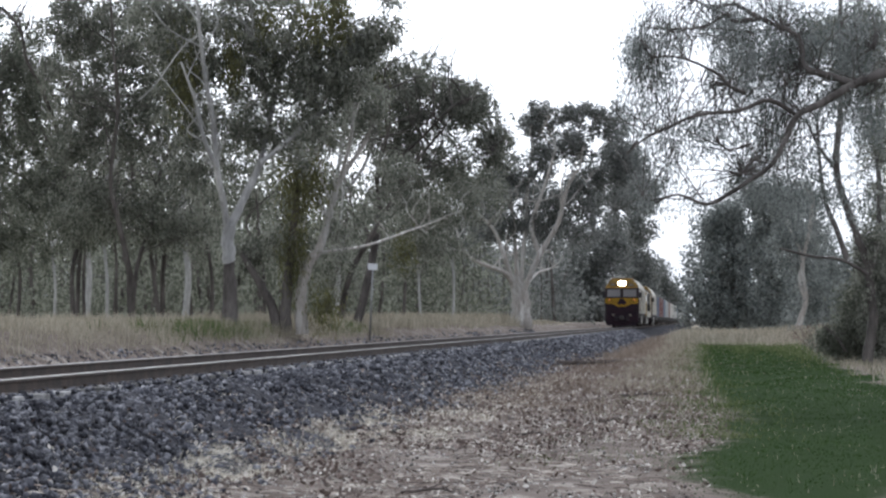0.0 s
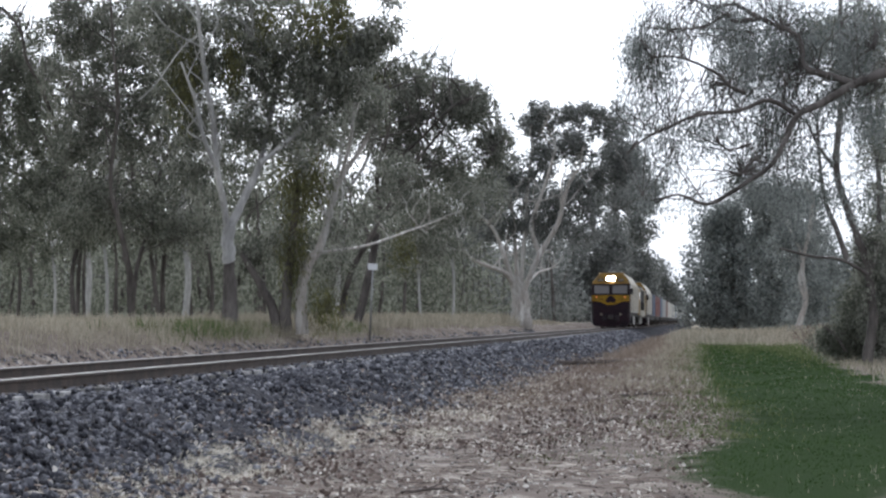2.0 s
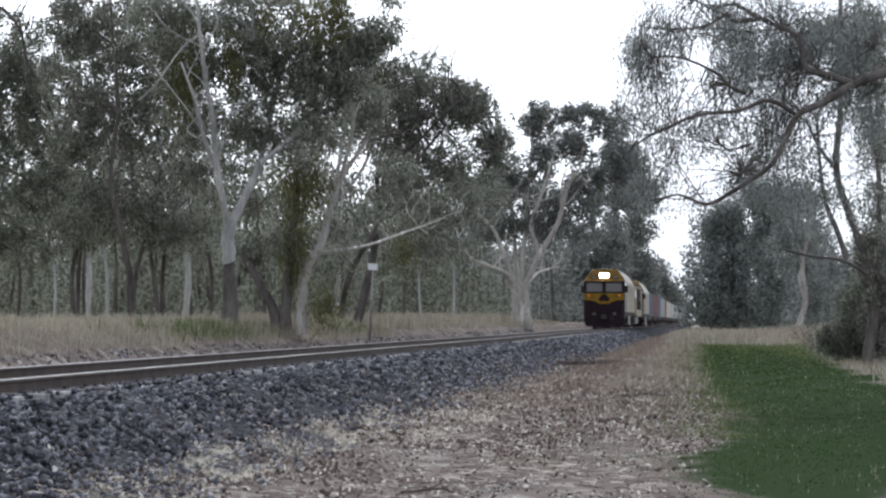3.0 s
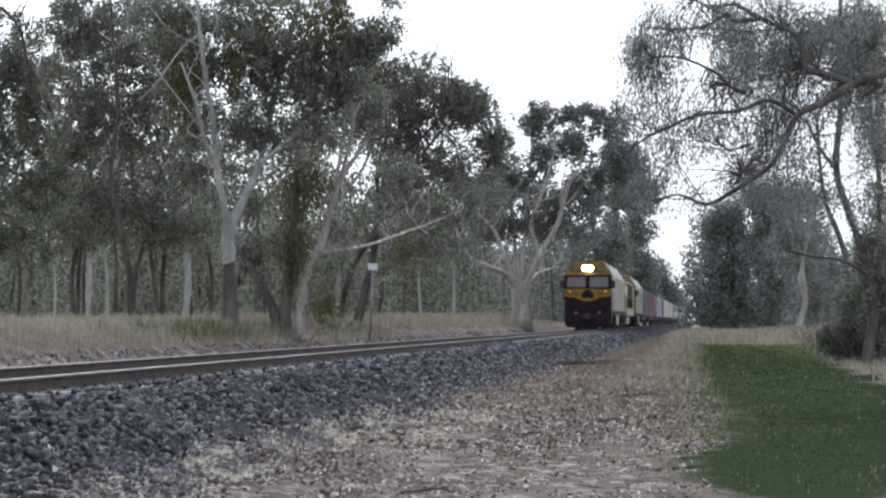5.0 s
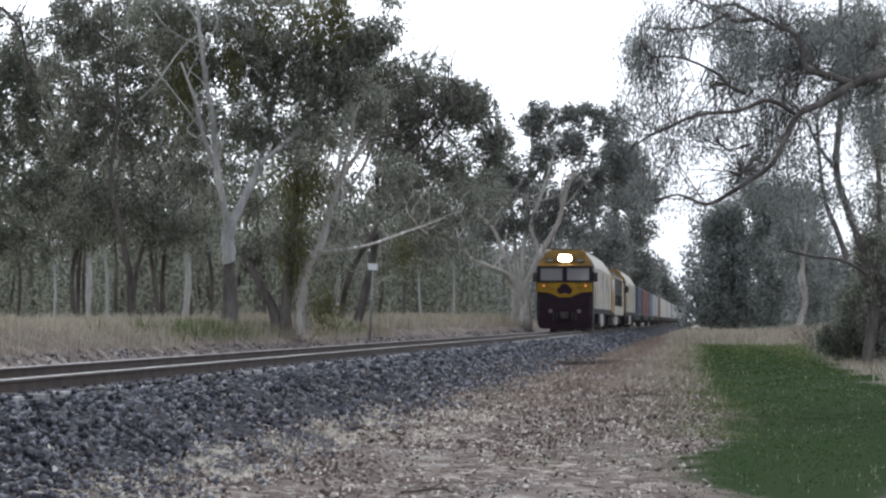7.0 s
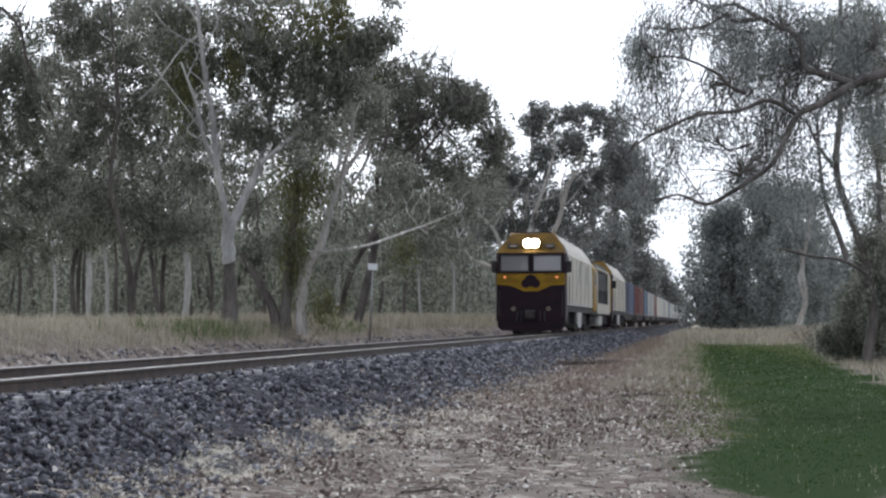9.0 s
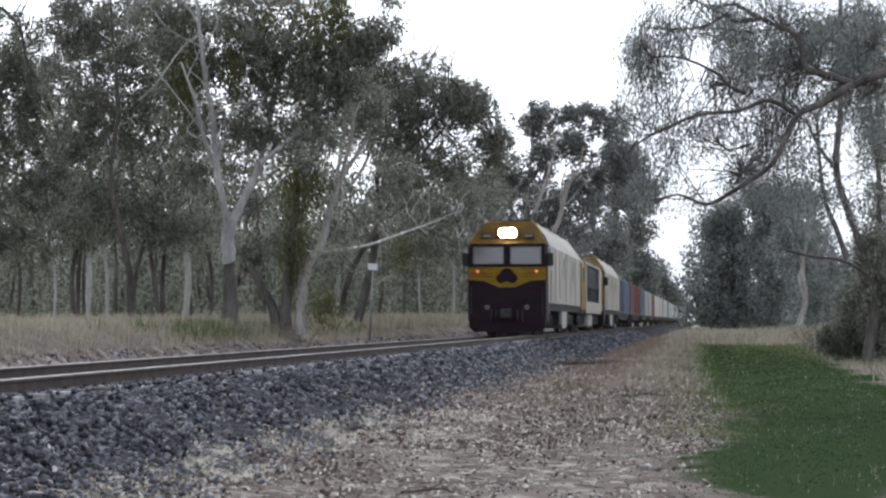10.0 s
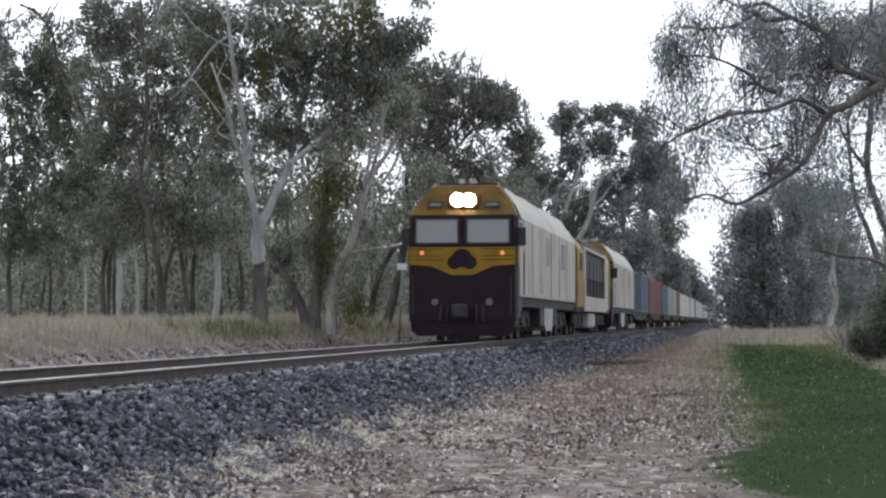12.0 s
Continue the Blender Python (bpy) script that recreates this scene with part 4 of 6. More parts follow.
stem_f = Tree((-19.04, 82.24, 1.37), 608, bark=BARK, foliage=LEAF, leaf=0.2, clump=0.6, fill=0.45)
stem_f.limb(0.085, 0.035, (-19.04, 82.26, 0.92), (-19.06, 82.18, 3.13), (-19.24, 82.08, 5.1), (-19.38, 81.98, 7.06))
stem_f.limb(0.06, 0.025, (-19.21, 82.1, 4.61), (-19.81, 81.97, 5.83), (-18.34, 82.12, 7.31))
stem_f.cloud(5, (-19.93, 82.61, 6.7), (0.69, 0.62, 0.54))
stem_f.cloud(5, (-19.12, 82.71, 6.82), (0.69, 0.62, 0.54))
stem_f.cloud(5, (-19.45, 82.74, 4.94), (0.69, 0.62, 0.54))
stem_f.grow("slim pale sapling gum among the trackside trees")

stem_g = Tree((-15.31, 78.71, 1.37), 730, bark=BARK_GREY, foliage=LEAF, leaf=0.2, clump=0.6, fill=0.45)
stem_g.limb(0.085, 0.035, (-15.31, 78.73, 0.95), (-15.24, 78.66, 3.05), (-15.05, 78.61, 4.92), (-14.89, 78.57, 6.79))
stem_g.limb(0.06, 0.025, (-15.09, 78.63, 4.46), (-14.51, 78.66, 5.63), (-15.89, 78.42, 7.03))
stem_g.cloud(5, (-15.64, 79.21, 4.68), (0.66, 0.59, 0.52))
stem_g.cloud(5, (-15.35, 79.15, 7.47), (0.66, 0.59, 0.52))
stem_g.cloud(5, (-15.24, 79.17, 7.29), (0.66, 0.59, 0.52))
stem_g.grow("slim pale sapling gum among the trackside trees")

stem_h = Tree((-14.82, 93.93, 1.35), 852, bark=BARK, foliage=LEAF, leaf=0.2, clump=0.6, fill=0.45)
stem_h.limb(0.085, 0.035, (-14.82, 93.95, 0.85), (-14.66, 93.88, 3.35), (-14.6, 93.8, 5.57), (-14.46, 93.74, 7.79))
stem_h.limb(0.06, 0.025, (-14.64, 93.82, 5.02), (-15.32, 93.67, 6.41), (-13.66, 93.83, 8.07))
stem_h.cloud(5, (-15.0, 94.5, 5.17), (0.78, 0.71, 0.62))
stem_h.cloud(5, (-14.04, 94.55, 7.19), (0.78, 0.71, 0.62))
stem_h.cloud(5, (-13.72, 94.62, 6.43), (0.78, 0.71, 0.62))
stem_h.grow("slim pale sapling gum among the trackside trees")

stem_i = Tree((-15.23, 102.96, 1.34), 885, bark=BARK_GREY, foliage=LEAF, leaf=0.2, clump=0.6, fill=0.45)
stem_i.limb(0.085, 0.035, (-15.23, 102.98, 0.8), (-15.33, 102.87, 3.53), (-15.39, 102.77, 5.96), (-15.5, 102.66, 8.39))
stem_i.limb(0.06, 0.025, (-15.36, 102.79, 5.36), (-14.6, 102.84, 6.88), (-14.29, 102.81, 8.7))
stem_i.cloud(5, (-16.39, 103.34, 7.85), (0.86, 0.77, 0.67))
stem_i.cloud(5, (-14.64, 103.57, 8.05), (0.86, 0.77, 0.67))
stem_i.cloud(5, (-16.66, 103.25, 9.19), (0.86, 0.77, 0.67))
stem_i.grow("slim pale sapling gum among the trackside trees")

stem_j = Tree((-14.35, 109.14, 1.34), 940, bark=BARK_GREY, foliage=LEAF, leaf=0.2, clump=0.6, fill=0.45)
stem_j.limb(0.085, 0.035, (-14.36, 109.16, 0.76), (-14.23, 109.07, 3.65), (-14.46, 108.94, 6.22), (-14.53, 108.84, 8.79))
stem_j.limb(0.06, 0.025, (-14.44, 108.97, 5.58), (-13.63, 109.02, 7.19), (-15.54, 108.69, 9.12))
stem_j.cloud(5, (-14.77, 109.6, 8.95), (0.91, 0.82, 0.71))
stem_j.cloud(5, (-13.7, 109.73, 9.34), (0.91, 0.82, 0.71))
stem_j.cloud(5, (-15.63, 109.57, 6.72), (0.91, 0.82, 0.71))
stem_j.grow("slim pale sapling gum among the trackside trees")

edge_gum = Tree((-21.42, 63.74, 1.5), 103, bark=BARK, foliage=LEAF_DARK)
edge_gum.limb(0.091, 0.028, (-21.42, 63.75, 1.12), (-21.52, 63.86, 3.17), (-21.31, 64.03, 4.72), (-21.98, 64.07, 6.68), (-23.0, 64.06, 8.65), (-23.64, 64.1, 10.63))
edge_gum.limb(0.084, 0.035, (-21.65, 64.73, 1.17), (-21.62, 64.9, 3.39), (-21.5, 65.1, 5.17), (-21.37, 65.3, 7.17), (-22.04, 65.4, 8.78))
edge_gum.limb(0.056, 0.042, (-21.12, 61.54, 7.22), (-21.6, 61.21, 8.88), (-22.11, 60.9, 9.98), (-22.22, 60.65, 10.87), (-22.57, 60.38, 11.49), (-23.14, 60.08, 11.83))
edge_gum.limb(0.07, 0.035, (-24.04, 65.41, 1.15), (-24.05, 65.67, 3.22), (-24.46, 65.89, 4.83), (-24.37, 66.16, 6.87))
edge_gum.limb(0.084, 0.028, (-24.95, 64.28, 1.15), (-25.13, 64.41, 3.78), (-25.01, 64.56, 6.75), (-25.38, 64.65, 9.74), (-25.37, 64.82, 11.95))
edge_gum.limb(0.056, 0.028, (-19.99, 63.94, 1.16), (-19.96, 63.86, 3.35), (-20.07, 63.8, 4.7))
edge_gum.sprout(50, 2.2, 0.028, 3.5)
edge_gum.cloud(20, (-23.82, 64.06, 9.44), (0.98, 1.06, 1.17))
edge_gum.cloud(24, (-23.1, 64.36, 6.71), (1.37, 1.24, 0.98))
edge_gum.cloud(20, (-23.53, 64.46, 5.35), (1.57, 1.41, 0.79))
edge_gum.cloud(18, (-22.29, 64.4, 5.92), (1.17, 1.06, 0.78))
edge_gum.cloud(14, (-23.01, 64.1, 8.26), (0.98, 0.88, 0.98))
edge_gum.cloud(14, (-23.98, 63.99, 7.87), (0.78, 0.88, 0.98))
edge_gum.cloud(10, (-23.8, 63.7, 10.38), (0.58, 0.53, 0.58))
edge_gum.cloud(14, (-21.32, 64.57, 4.75), (1.17, 1.06, 0.69))
edge_gum.cloud(16, (-23.85, 64.25, 4.16), (1.17, 1.06, 0.78))
edge_gum.cloud(10, (-22.81, 64.07, 10.02), (0.78, 0.88, 0.98))
edge_gum.cloud(16, (-24.98, 63.88, 9.83), (0.78, 1.06, 1.17))
edge_gum.cloud(16, (-25.19, 63.94, 7.49), (0.78, 1.06, 1.17))
edge_gum.cloud(16, (-25.16, 63.91, 5.72), (0.98, 0.88, 0.98))
edge_gum.cloud(12, (-24.97, 63.98, 4.35), (0.98, 0.88, 0.78))
edge_gum.cloud(8, (-25.09, 63.6, 11.37), (0.59, 0.70, 0.78))
edge_gum.cloud(6, (-22.9, 63.8, 11.2), (1.2, 1.0, 0.9))
edge_gum.cloud(5, (-23.9, 63.9, 11.7), (0.9, 1.0, 0.6))
edge_gum.grow("shadowed gum with drooping dark crown at the paddock edge")

white_limb_gum = Tree((-12.06, 55.93, 1.33), 104, bark=BARK_WHITE)
white_limb_gum.limb(0.2, 0.13, (-11.82, 55.97, 1.06), (-11.86, 55.93, 2.1), (-11.64, 55.92, 3.1), (-11.36, 55.94, 3.5))
white_limb_gum.limb(0.13, 0.05, (-11.36, 55.94, 3.5), (-11.2, 56.15, 4.02), (-11.03, 56.34, 4.78), (-10.8, 56.54, 5.67), (-10.2, 56.79, 6.63), (-9.76, 57.02, 7.62))
white_limb_gum.limb(0.06, 0.03, (-10.69, 55.95, 5.63), (-10.32, 55.63, 6.73), (-10.13, 55.27, 7.85), (-9.87, 54.94, 8.79))
white_limb_gum.limb(0.055, 0.02, (-11.36, 55.94, 3.46), (-10.55, 59.83, 3.84), (-9.9, 63.68, 4.44), (-9.68, 67.48, 4.89), (-9.37, 71.29, 5.46))
white_limb_gum.limb(0.06, 0.03, (-11.73, 55.93, 2.6), (-11.97, 55.86, 3.43), (-12.05, 55.83, 4.09))
white_limb_gum.limb(0.05, 0.02, (-10.95, 55.95, 4.76), (-11.21, 55.88, 5.59), (-11.38, 55.82, 6.59))
white_limb_gum.sprout(26, 1.6, 0.028, 4.0)
white_limb_gum.cloud(8, (-10.65, 64.77, 6.61), (0.96, 0.87, 0.77))
white_limb_gum.cloud(3, (-10.21, 56.92, 4.47), (1.01, 0.91, 0.51))
white_limb_gum.cloud(8, (-11.52, 56.55, 7.17), (0.84, 0.76, 0.68))
white_limb_gum.cloud(3, (-10.89, 56.85, 3.97), (1.01, 0.91, 0.51))
white_limb_gum.cloud(10, (-10.0, 56.63, 8.0), (0.67, 0.61, 0.67))
white_limb_gum.mistletoe(3200, (-11.72, 55.6, 5.6), (0.72, 0.72, 1.10))
white_limb_gum.mistletoe(2000, (-12.05, 55.85, 3.43), (0.43, 0.43, 1.25))
white_limb_gum.mistletoe(900, (-11.62, 74.06, 4.16), (0.57, 0.57, 0.92))
white_limb_gum.mistletoe(900, (-11.15, 56.03, 1.85), (0.53, 0.53, 0.67))
white_limb_gum.grow("leaning pale-limbed gum smothered in dense mistletoe")

stump_gum = Tree((-12.56, 55.86, 1.36), 105, bark=BARK)
stump_gum.limb(0.165, 0.075, (-12.53, 55.88, 1.0), (-12.69, 55.82, 1.85), (-13.01, 55.75, 2.51), (-13.37, 55.68, 3.1), (-13.57, 55.64, 3.4))
stump_gum.limb(0.195, 0.09, (-12.31, 55.91, 1.0), (-12.31, 55.87, 1.85), (-12.19, 55.85, 2.93), (-12.05, 55.82, 4.26), (-11.91, 55.78, 5.93))
stump_gum.cloud(10, (-12.56, 56.61, 4.3), (0.68, 0.91, 1.01))
stump_gum.cloud(8, (-13.34, 56.25, 3.62), (0.51, 0.45, 0.51))
stump_gum.grow("dark leaning gum with a forked blackened butt")

leaning_gum = Tree((-12.84, 70.97, 1.3), 106, bark=BARK, dense=2.4)
leaning_gum.limb(0.18, 0.0525, (-13.03, 70.96, 0.92), (-12.62, 71.29, 2.69), (-12.33, 71.6, 4.39), (-12.21, 71.9, 5.69), (-11.88, 72.22, 7.53), (-11.24, 72.57, 9.39), (-10.68, 72.92, 10.93))
leaning_gum.limb(0.128, 0.0375, (-13.8, 71.86, 0.99), (-13.29, 71.45, 3.12), (-12.42, 71.11, 4.59), (-11.43, 70.78, 6.14), (-10.63, 70.44, 7.26), (-9.43, 70.15, 8.68))
leaning_gum.limb(0.09, 0.0375, (-12.04, 70.92, 5.63), (-12.01, 70.2, 7.05), (-11.44, 69.54, 8.65), (-11.52, 68.8, 10.22))
leaning_gum.limb(0.06, 0.0225, (-11.66, 70.91, 7.31), (-10.51, 70.36, 8.09), (-9.18, 69.82, 9.27), (-8.08, 69.29, 9.6))
leaning_gum.limb(0.075, 0.03, (-14.48, 72.78, 0.99), (-14.15, 72.75, 2.93), (-13.72, 72.76, 4.23))
leaning_gum.sprout(85, 2.5, 0.034, 4.2)
leaning_gum.cloud(34, (-10.75, 71.92, 10.38), (1.28, 1.15, 1.17))
leaning_gum.cloud(30, (-9.48, 72.13, 9.53), (1.28, 1.15, 1.17))
leaning_gum.cloud(24, (-8.51, 72.08, 9.51), (0.75, 0.86, 0.96))
leaning_gum.cloud(26, (-11.81, 71.79, 9.95), (1.28, 1.15, 1.28))
leaning_gum.cloud(20, (-12.63, 71.53, 10.79), (0.85, 0.96, 1.07))
leaning_gum.cloud(30, (-9.51, 72.32, 7.4), (1.50, 1.35, 1.07))
leaning_gum.cloud(22, (-10.97, 71.96, 8.46), (1.28, 1.15, 0.85))
leaning_gum.cloud(26, (-9.47, 77.28, 6.66), (1.37, 1.23, 1.03))
leaning_gum.cloud(20, (-11.07, 77.21, 5.98), (1.60, 1.44, 0.91))
leaning_gum.cloud(16, (-7.79, 72.29, 8.24), (0.64, 0.96, 1.07))
leaning_gum.cloud(16, (-11.6, 71.83, 6.53), (1.07, 0.96, 0.85))
leaning_gum.cloud(12, (-12.85, 71.57, 8.87), (1.07, 0.96, 0.85))
leaning_gum.cloud(16, (-10.98, 78.16, 4.65), (1.39, 1.25, 0.69))
leaning_gum.cloud(14, (-12.65, 76.94, 4.38), (1.37, 1.23, 1.14))
leaning_gum.cloud(14, (-14.17, 71.72, 3.34), (1.28, 1.15, 0.85))
leaning_gum.mistletoe(1100, (-11.96, 70.77, 9.84), (0.38, 0.38, 1.05))
leaning_gum.grow("leaning dark-stemmed gum with a broad rounded crown")

river_red_gum = Tree((-12.37, 129.6, 1.77), 107, bark=BARK_WHITE, foliage=LEAF_HAZED, leaf=0.24, clump=0.6, fill=0.9, spread=1.0)
river_red_gum.limb(0.36, 0.26, (-11.95, 129.71, 0.94), (-12.02, 129.65, 1.96), (-12.06, 129.59, 2.91), (-12.35, 129.51, 4.05))
river_red_gum.limb(0.33, 0.25, (-12.7, 129.56, 0.94), (-12.74, 129.54, 1.96), (-12.74, 129.5, 2.91), (-12.81, 129.45, 4.05))
river_red_gum.limb(0.33, 0.26, (-12.29, 129.64, 0.94), (-12.33, 129.59, 2.15), (-12.51, 129.52, 3.29), (-12.65, 129.46, 4.43))
river_red_gum.limb(0.202, 0.08, (-12.73, 129.48, 3.48), (-13.37, 128.64, 5.74), (-14.07, 127.8, 7.6), (-15.37, 126.9, 8.87))
river_red_gum.limb(0.2, 0.06, (-12.86, 128.43, 4.03), (-13.3, 127.59, 4.69), (-14.77, 126.61, 5.27), (-16.07, 125.65, 6.06), (-17.15, 124.74, 6.18))
river_red_gum.limb(0.187, 0.08, (-12.68, 130.5, 3.5), (-12.88, 131.03, 6.39), (-13.24, 131.53, 9.9), (-13.64, 132.05, 12.47))
river_red_gum.limb(0.216, 0.08, (-12.25, 129.55, 3.29), (-11.06, 129.11, 5.93), (-9.77, 128.71, 7.99), (-9.17, 128.2, 10.22), (-8.42, 127.75, 11.49))
river_red_gum.limb(0.173, 0.08, (-12.43, 129.52, 3.48), (-12.18, 130.09, 7.12), (-11.99, 130.66, 10.6), (-11.65, 131.24, 14.31))
river_red_gum.limb(0.13, 0.03, (-12.24, 131.55, 3.9), (-12.28, 140.94, 4.9), (-12.22, 150.35, 5.52), (-12.05, 159.78, 5.96))
river_red_gum.limb(0.2, 0.08, (-11.1, 129.61, 5.95), (-11.66, 129.46, 7.85), (-10.89, 129.48, 10.13), (-9.94, 129.5, 13.17))
river_red_gum.sprout(45, 3.4, 0.07, 4.5)
river_red_gum.cloud(16, (-11.41, 130.24, 15.36), (1.30, 1.17, 1.30))
river_red_gum.cloud(14, (-8.5, 130.85, 15.77), (1.73, 1.55, 0.61))
river_red_gum.cloud(16, (-6.4, 131.06, 14.99), (1.46, 1.38, 1.53))
river_red_gum.cloud(22, (-9.52, 131.46, 9.86), (2.70, 2.43, 1.73))
river_red_gum.cloud(20, (-13.26, 130.26, 11.35), (1.53, 1.38, 1.53))
river_red_gum.cloud(14, (-9.07, 130.75, 13.65), (1.53, 1.38, 1.15))
river_red_gum.cloud(22, (-11.41, 131.05, 8.31), (2.31, 2.08, 1.54))
river_red_gum.cloud(20, (-7.19, 131.28, 11.75), (1.92, 1.73, 1.73))
river_red_gum.cloud(18, (-14.81, 130.29, 10.6), (1.92, 1.73, 1.54))
river_red_gum.cloud(20, (-8.0, 131.74, 7.94), (2.70, 2.43, 1.54))
river_red_gum.cloud(14, (-14.04, 130.28, 7.9), (1.53, 1.38, 1.15))
river_red_gum.cloud(14, (-10.98, 130.53, 12.5), (1.15, 1.38, 1.53))
river_red_gum.cloud(20, (-5.28, 131.32, 12.12), (1.53, 1.38, 1.53))
river_red_gum.cloud(14, (-14.69, 136.38, 10.22), (2.01, 1.81, 1.81))
river_red_gum.cloud(14, (-15.91, 136.39, 8.22), (2.21, 1.99, 1.61))
river_red_gum.cloud(14, (-12.3, 136.69, 10.62), (2.01, 1.81, 1.61))
river_red_gum.grow("big pale many-limbed river red gum beside the line", name="river_red_gum")

line_gum = Tree((-14.62, 265.66, 0.86), 108, bark=BARK, foliage=LEAF_HAZED, leaf=0.5, clump=1.35, fill=0.75, dense=4.0)
line_gum.limb(0.6, 0.15, (-14.62, 265.68, 0.55), (-14.58, 265.39, 8.29), (-15.31, 265.0, 16.03), (-13.73, 264.87, 25.32))
line_gum.limb(0.5, 0.15, (-14.58, 265.39, 8.29), (-12.63, 265.42, 14.48), (-11.84, 265.33, 19.9))
line_gum.cloud(16, (-12.99, 265.21, 18.74), (3.10, 2.79, 3.10))
line_gum.cloud(16, (-12.64, 265.51, 12.16), (2.32, 2.79, 3.10))
line_gum.cloud(20, (-16.87, 264.99, 10.61), (4.65, 4.18, 3.10))
line_gum.cloud(20, (-15.36, 265.37, 5.97), (3.87, 3.49, 3.10))
line_gum.cloud(12, (-11.43, 265.21, 24.55), (1.94, 2.09, 2.32))
line_gum.cloud(16, (-17.67, 265.11, 4.42), (3.87, 3.49, 3.10))
line_gum.cloud(14, (-21.51, 264.59, 4.42), (3.10, 2.79, 3.10))
line_gum.grow("dark dense gum standing close to the railway")

line_gum_mid = Tree((-15.0, 432.27, 0.48), 118, bark=BARK, foliage=LEAF_HAZED, leaf=0.8, clump=2.1, fill=0.75, dense=4.0)
line_gum_mid.limb(0.8, 0.2, (-15.62, 432.19, 0.23), (-15.56, 431.74, 12.54), (-16.12, 431.19, 25.11), (-14.83, 430.99, 35.16))
line_gum_mid.cloud(14, (-16.71, 430.87, 31.39), (3.52, 3.96, 4.40))
line_gum_mid.cloud(16, (-15.14, 431.42, 22.59), (3.14, 4.53, 5.03))
line_gum_mid.cloud(18, (-15.56, 431.69, 13.8), (4.02, 4.53, 5.03))
line_gum_mid.cloud(14, (-12.98, 431.43, 30.13), (2.01, 2.83, 3.14))
line_gum_mid.cloud(14, (-13.08, 432.17, 10.03), (2.51, 4.53, 5.03))
line_gum_mid.cloud(12, (-18.72, 431.59, 5.0), (5.03, 4.53, 3.14))
line_gum_mid.grow("tall distant gum beside the far line")

line_gum_far = Tree((-15.5, 765.49, 0.17), 109, bark=BARK, foliage=LEAF_HAZED, leaf=1.2, clump=3.2, fill=0.8)
line_gum_far.limb(1.2, 0.3, (-14.4, 765.65, -0.05), (-15.44, 765.05, 12.16), (-18.69, 764.19, 23.27))
line_gum_far.cloud(16, (-18.7, 764.31, 19.94), (4.44, 5.60, 6.22))
line_gum_far.cloud(16, (-14.34, 765.2, 12.16), (4.00, 5.60, 6.22))
line_gum_far.cloud(12, (-10.4, 765.94, 6.61), (2.67, 4.00, 4.44))
line_gum_far.cloud(12, (-22.07, 764.31, 7.72), (6.67, 6.00, 6.67))
line_gum_far.grow("far dark gum closing the view along the line")

thicket_tree = Tree((3.11, 182.24, 0.84), 110, bark=BARK, foliage=LEAF_BLUE, leaf=0.4, clump=1.15, fill=0.6)
thicket_tree.limb(0.4, 0.1, (2.58, 182.18, 0.52), (2.6, 182.05, 4.0), (2.1, 181.82, 8.2), (1.59, 181.65, 10.83))
thicket_tree.limb(0.3, 0.1, (6.23, 182.67, 0.52), (6.0, 182.47, 5.05), (6.28, 182.31, 10.31), (5.77, 182.15, 12.94))
thicket_tree.cloud(40, (2.08, 181.94, 5.05), (3.68, 3.32, 3.68))
thicket_tree.cloud(30, (0.01, 181.6, 6.62), (1.68, 2.84, 3.16))
thicket_tree.cloud(34, (6.26, 182.51, 5.05), (2.63, 3.32, 3.68))
thicket_tree.cloud(30, (2.62, 181.89, 8.2), (2.89, 2.61, 2.11))
thicket_tree.cloud(24, (-0.01, 181.74, 2.68), (2.11, 1.89, 1.84))
thicket_tree.cloud(18, (6.02, 182.28, 10.31), (2.11, 1.89, 1.05))
thicket_tree.cloud(22, (0.55, 181.53, 10.31), (1.32, 1.42, 1.58))
thicket_tree.cloud(26, (4.68, 182.4, 2.15), (3.68, 3.32, 1.32))
thicket_tree.cloud(26, (5.51, 182.11, 12.94), (2.11, 1.89, 1.32))
thicket_tree.cloud(20, (7.86, 182.47, 11.88), (2.11, 1.89, 2.11))
thicket_tree.cloud(14, (2.64, 181.8, 10.83), (0.84, 1.18, 1.32))
thicket_tree.cloud(14, (2.12, 181.68, 12.15), (1.58, 1.42, 0.63))
thicket_tree.grow("dense rounded blue-green thicket of young gums")

slim_white_gum = Tree((6.8, 142.33, 1.14), 111, bark=BARK_WHITE, foliage=LEAF_BLUE, leaf=0.24, clump=0.7, fill=0.8)
slim_white_gum.limb(0.24, 0.1, (6.55, 142.31, 0.9), (7.13, 142.3, 3.02), (6.9, 142.18, 5.48), (7.4, 142.16, 7.93), (7.74, 142.11, 10.39))
slim_white_gum.limb(0.14, 0.06, (7.13, 142.3, 3.02), (6.69, 142.2, 4.25), (6.82, 142.14, 6.3), (5.9, 141.94, 8.34))
slim_white_gum.cloud(14, (6.99, 143.46, 10.06), (2.07, 1.86, 1.45))
slim_white_gum.cloud(16, (7.8, 143.68, 7.17), (1.65, 1.86, 2.07))
slim_white_gum.cloud(14, (5.74, 143.17, 7.16), (1.24, 1.49, 1.65))
slim_white_gum.cloud(16, (8.18, 143.63, 3.86), (1.65, 1.49, 1.65))
slim_white_gum.cloud(14, (5.34, 142.75, 10.86), (1.24, 1.11, 1.24))
slim_white_gum.cloud(10, (7.35, 143.59, 1.8), (1.65, 1.49, 0.83))
slim_white_gum.grow("slim white-trunked gum before the thicket")

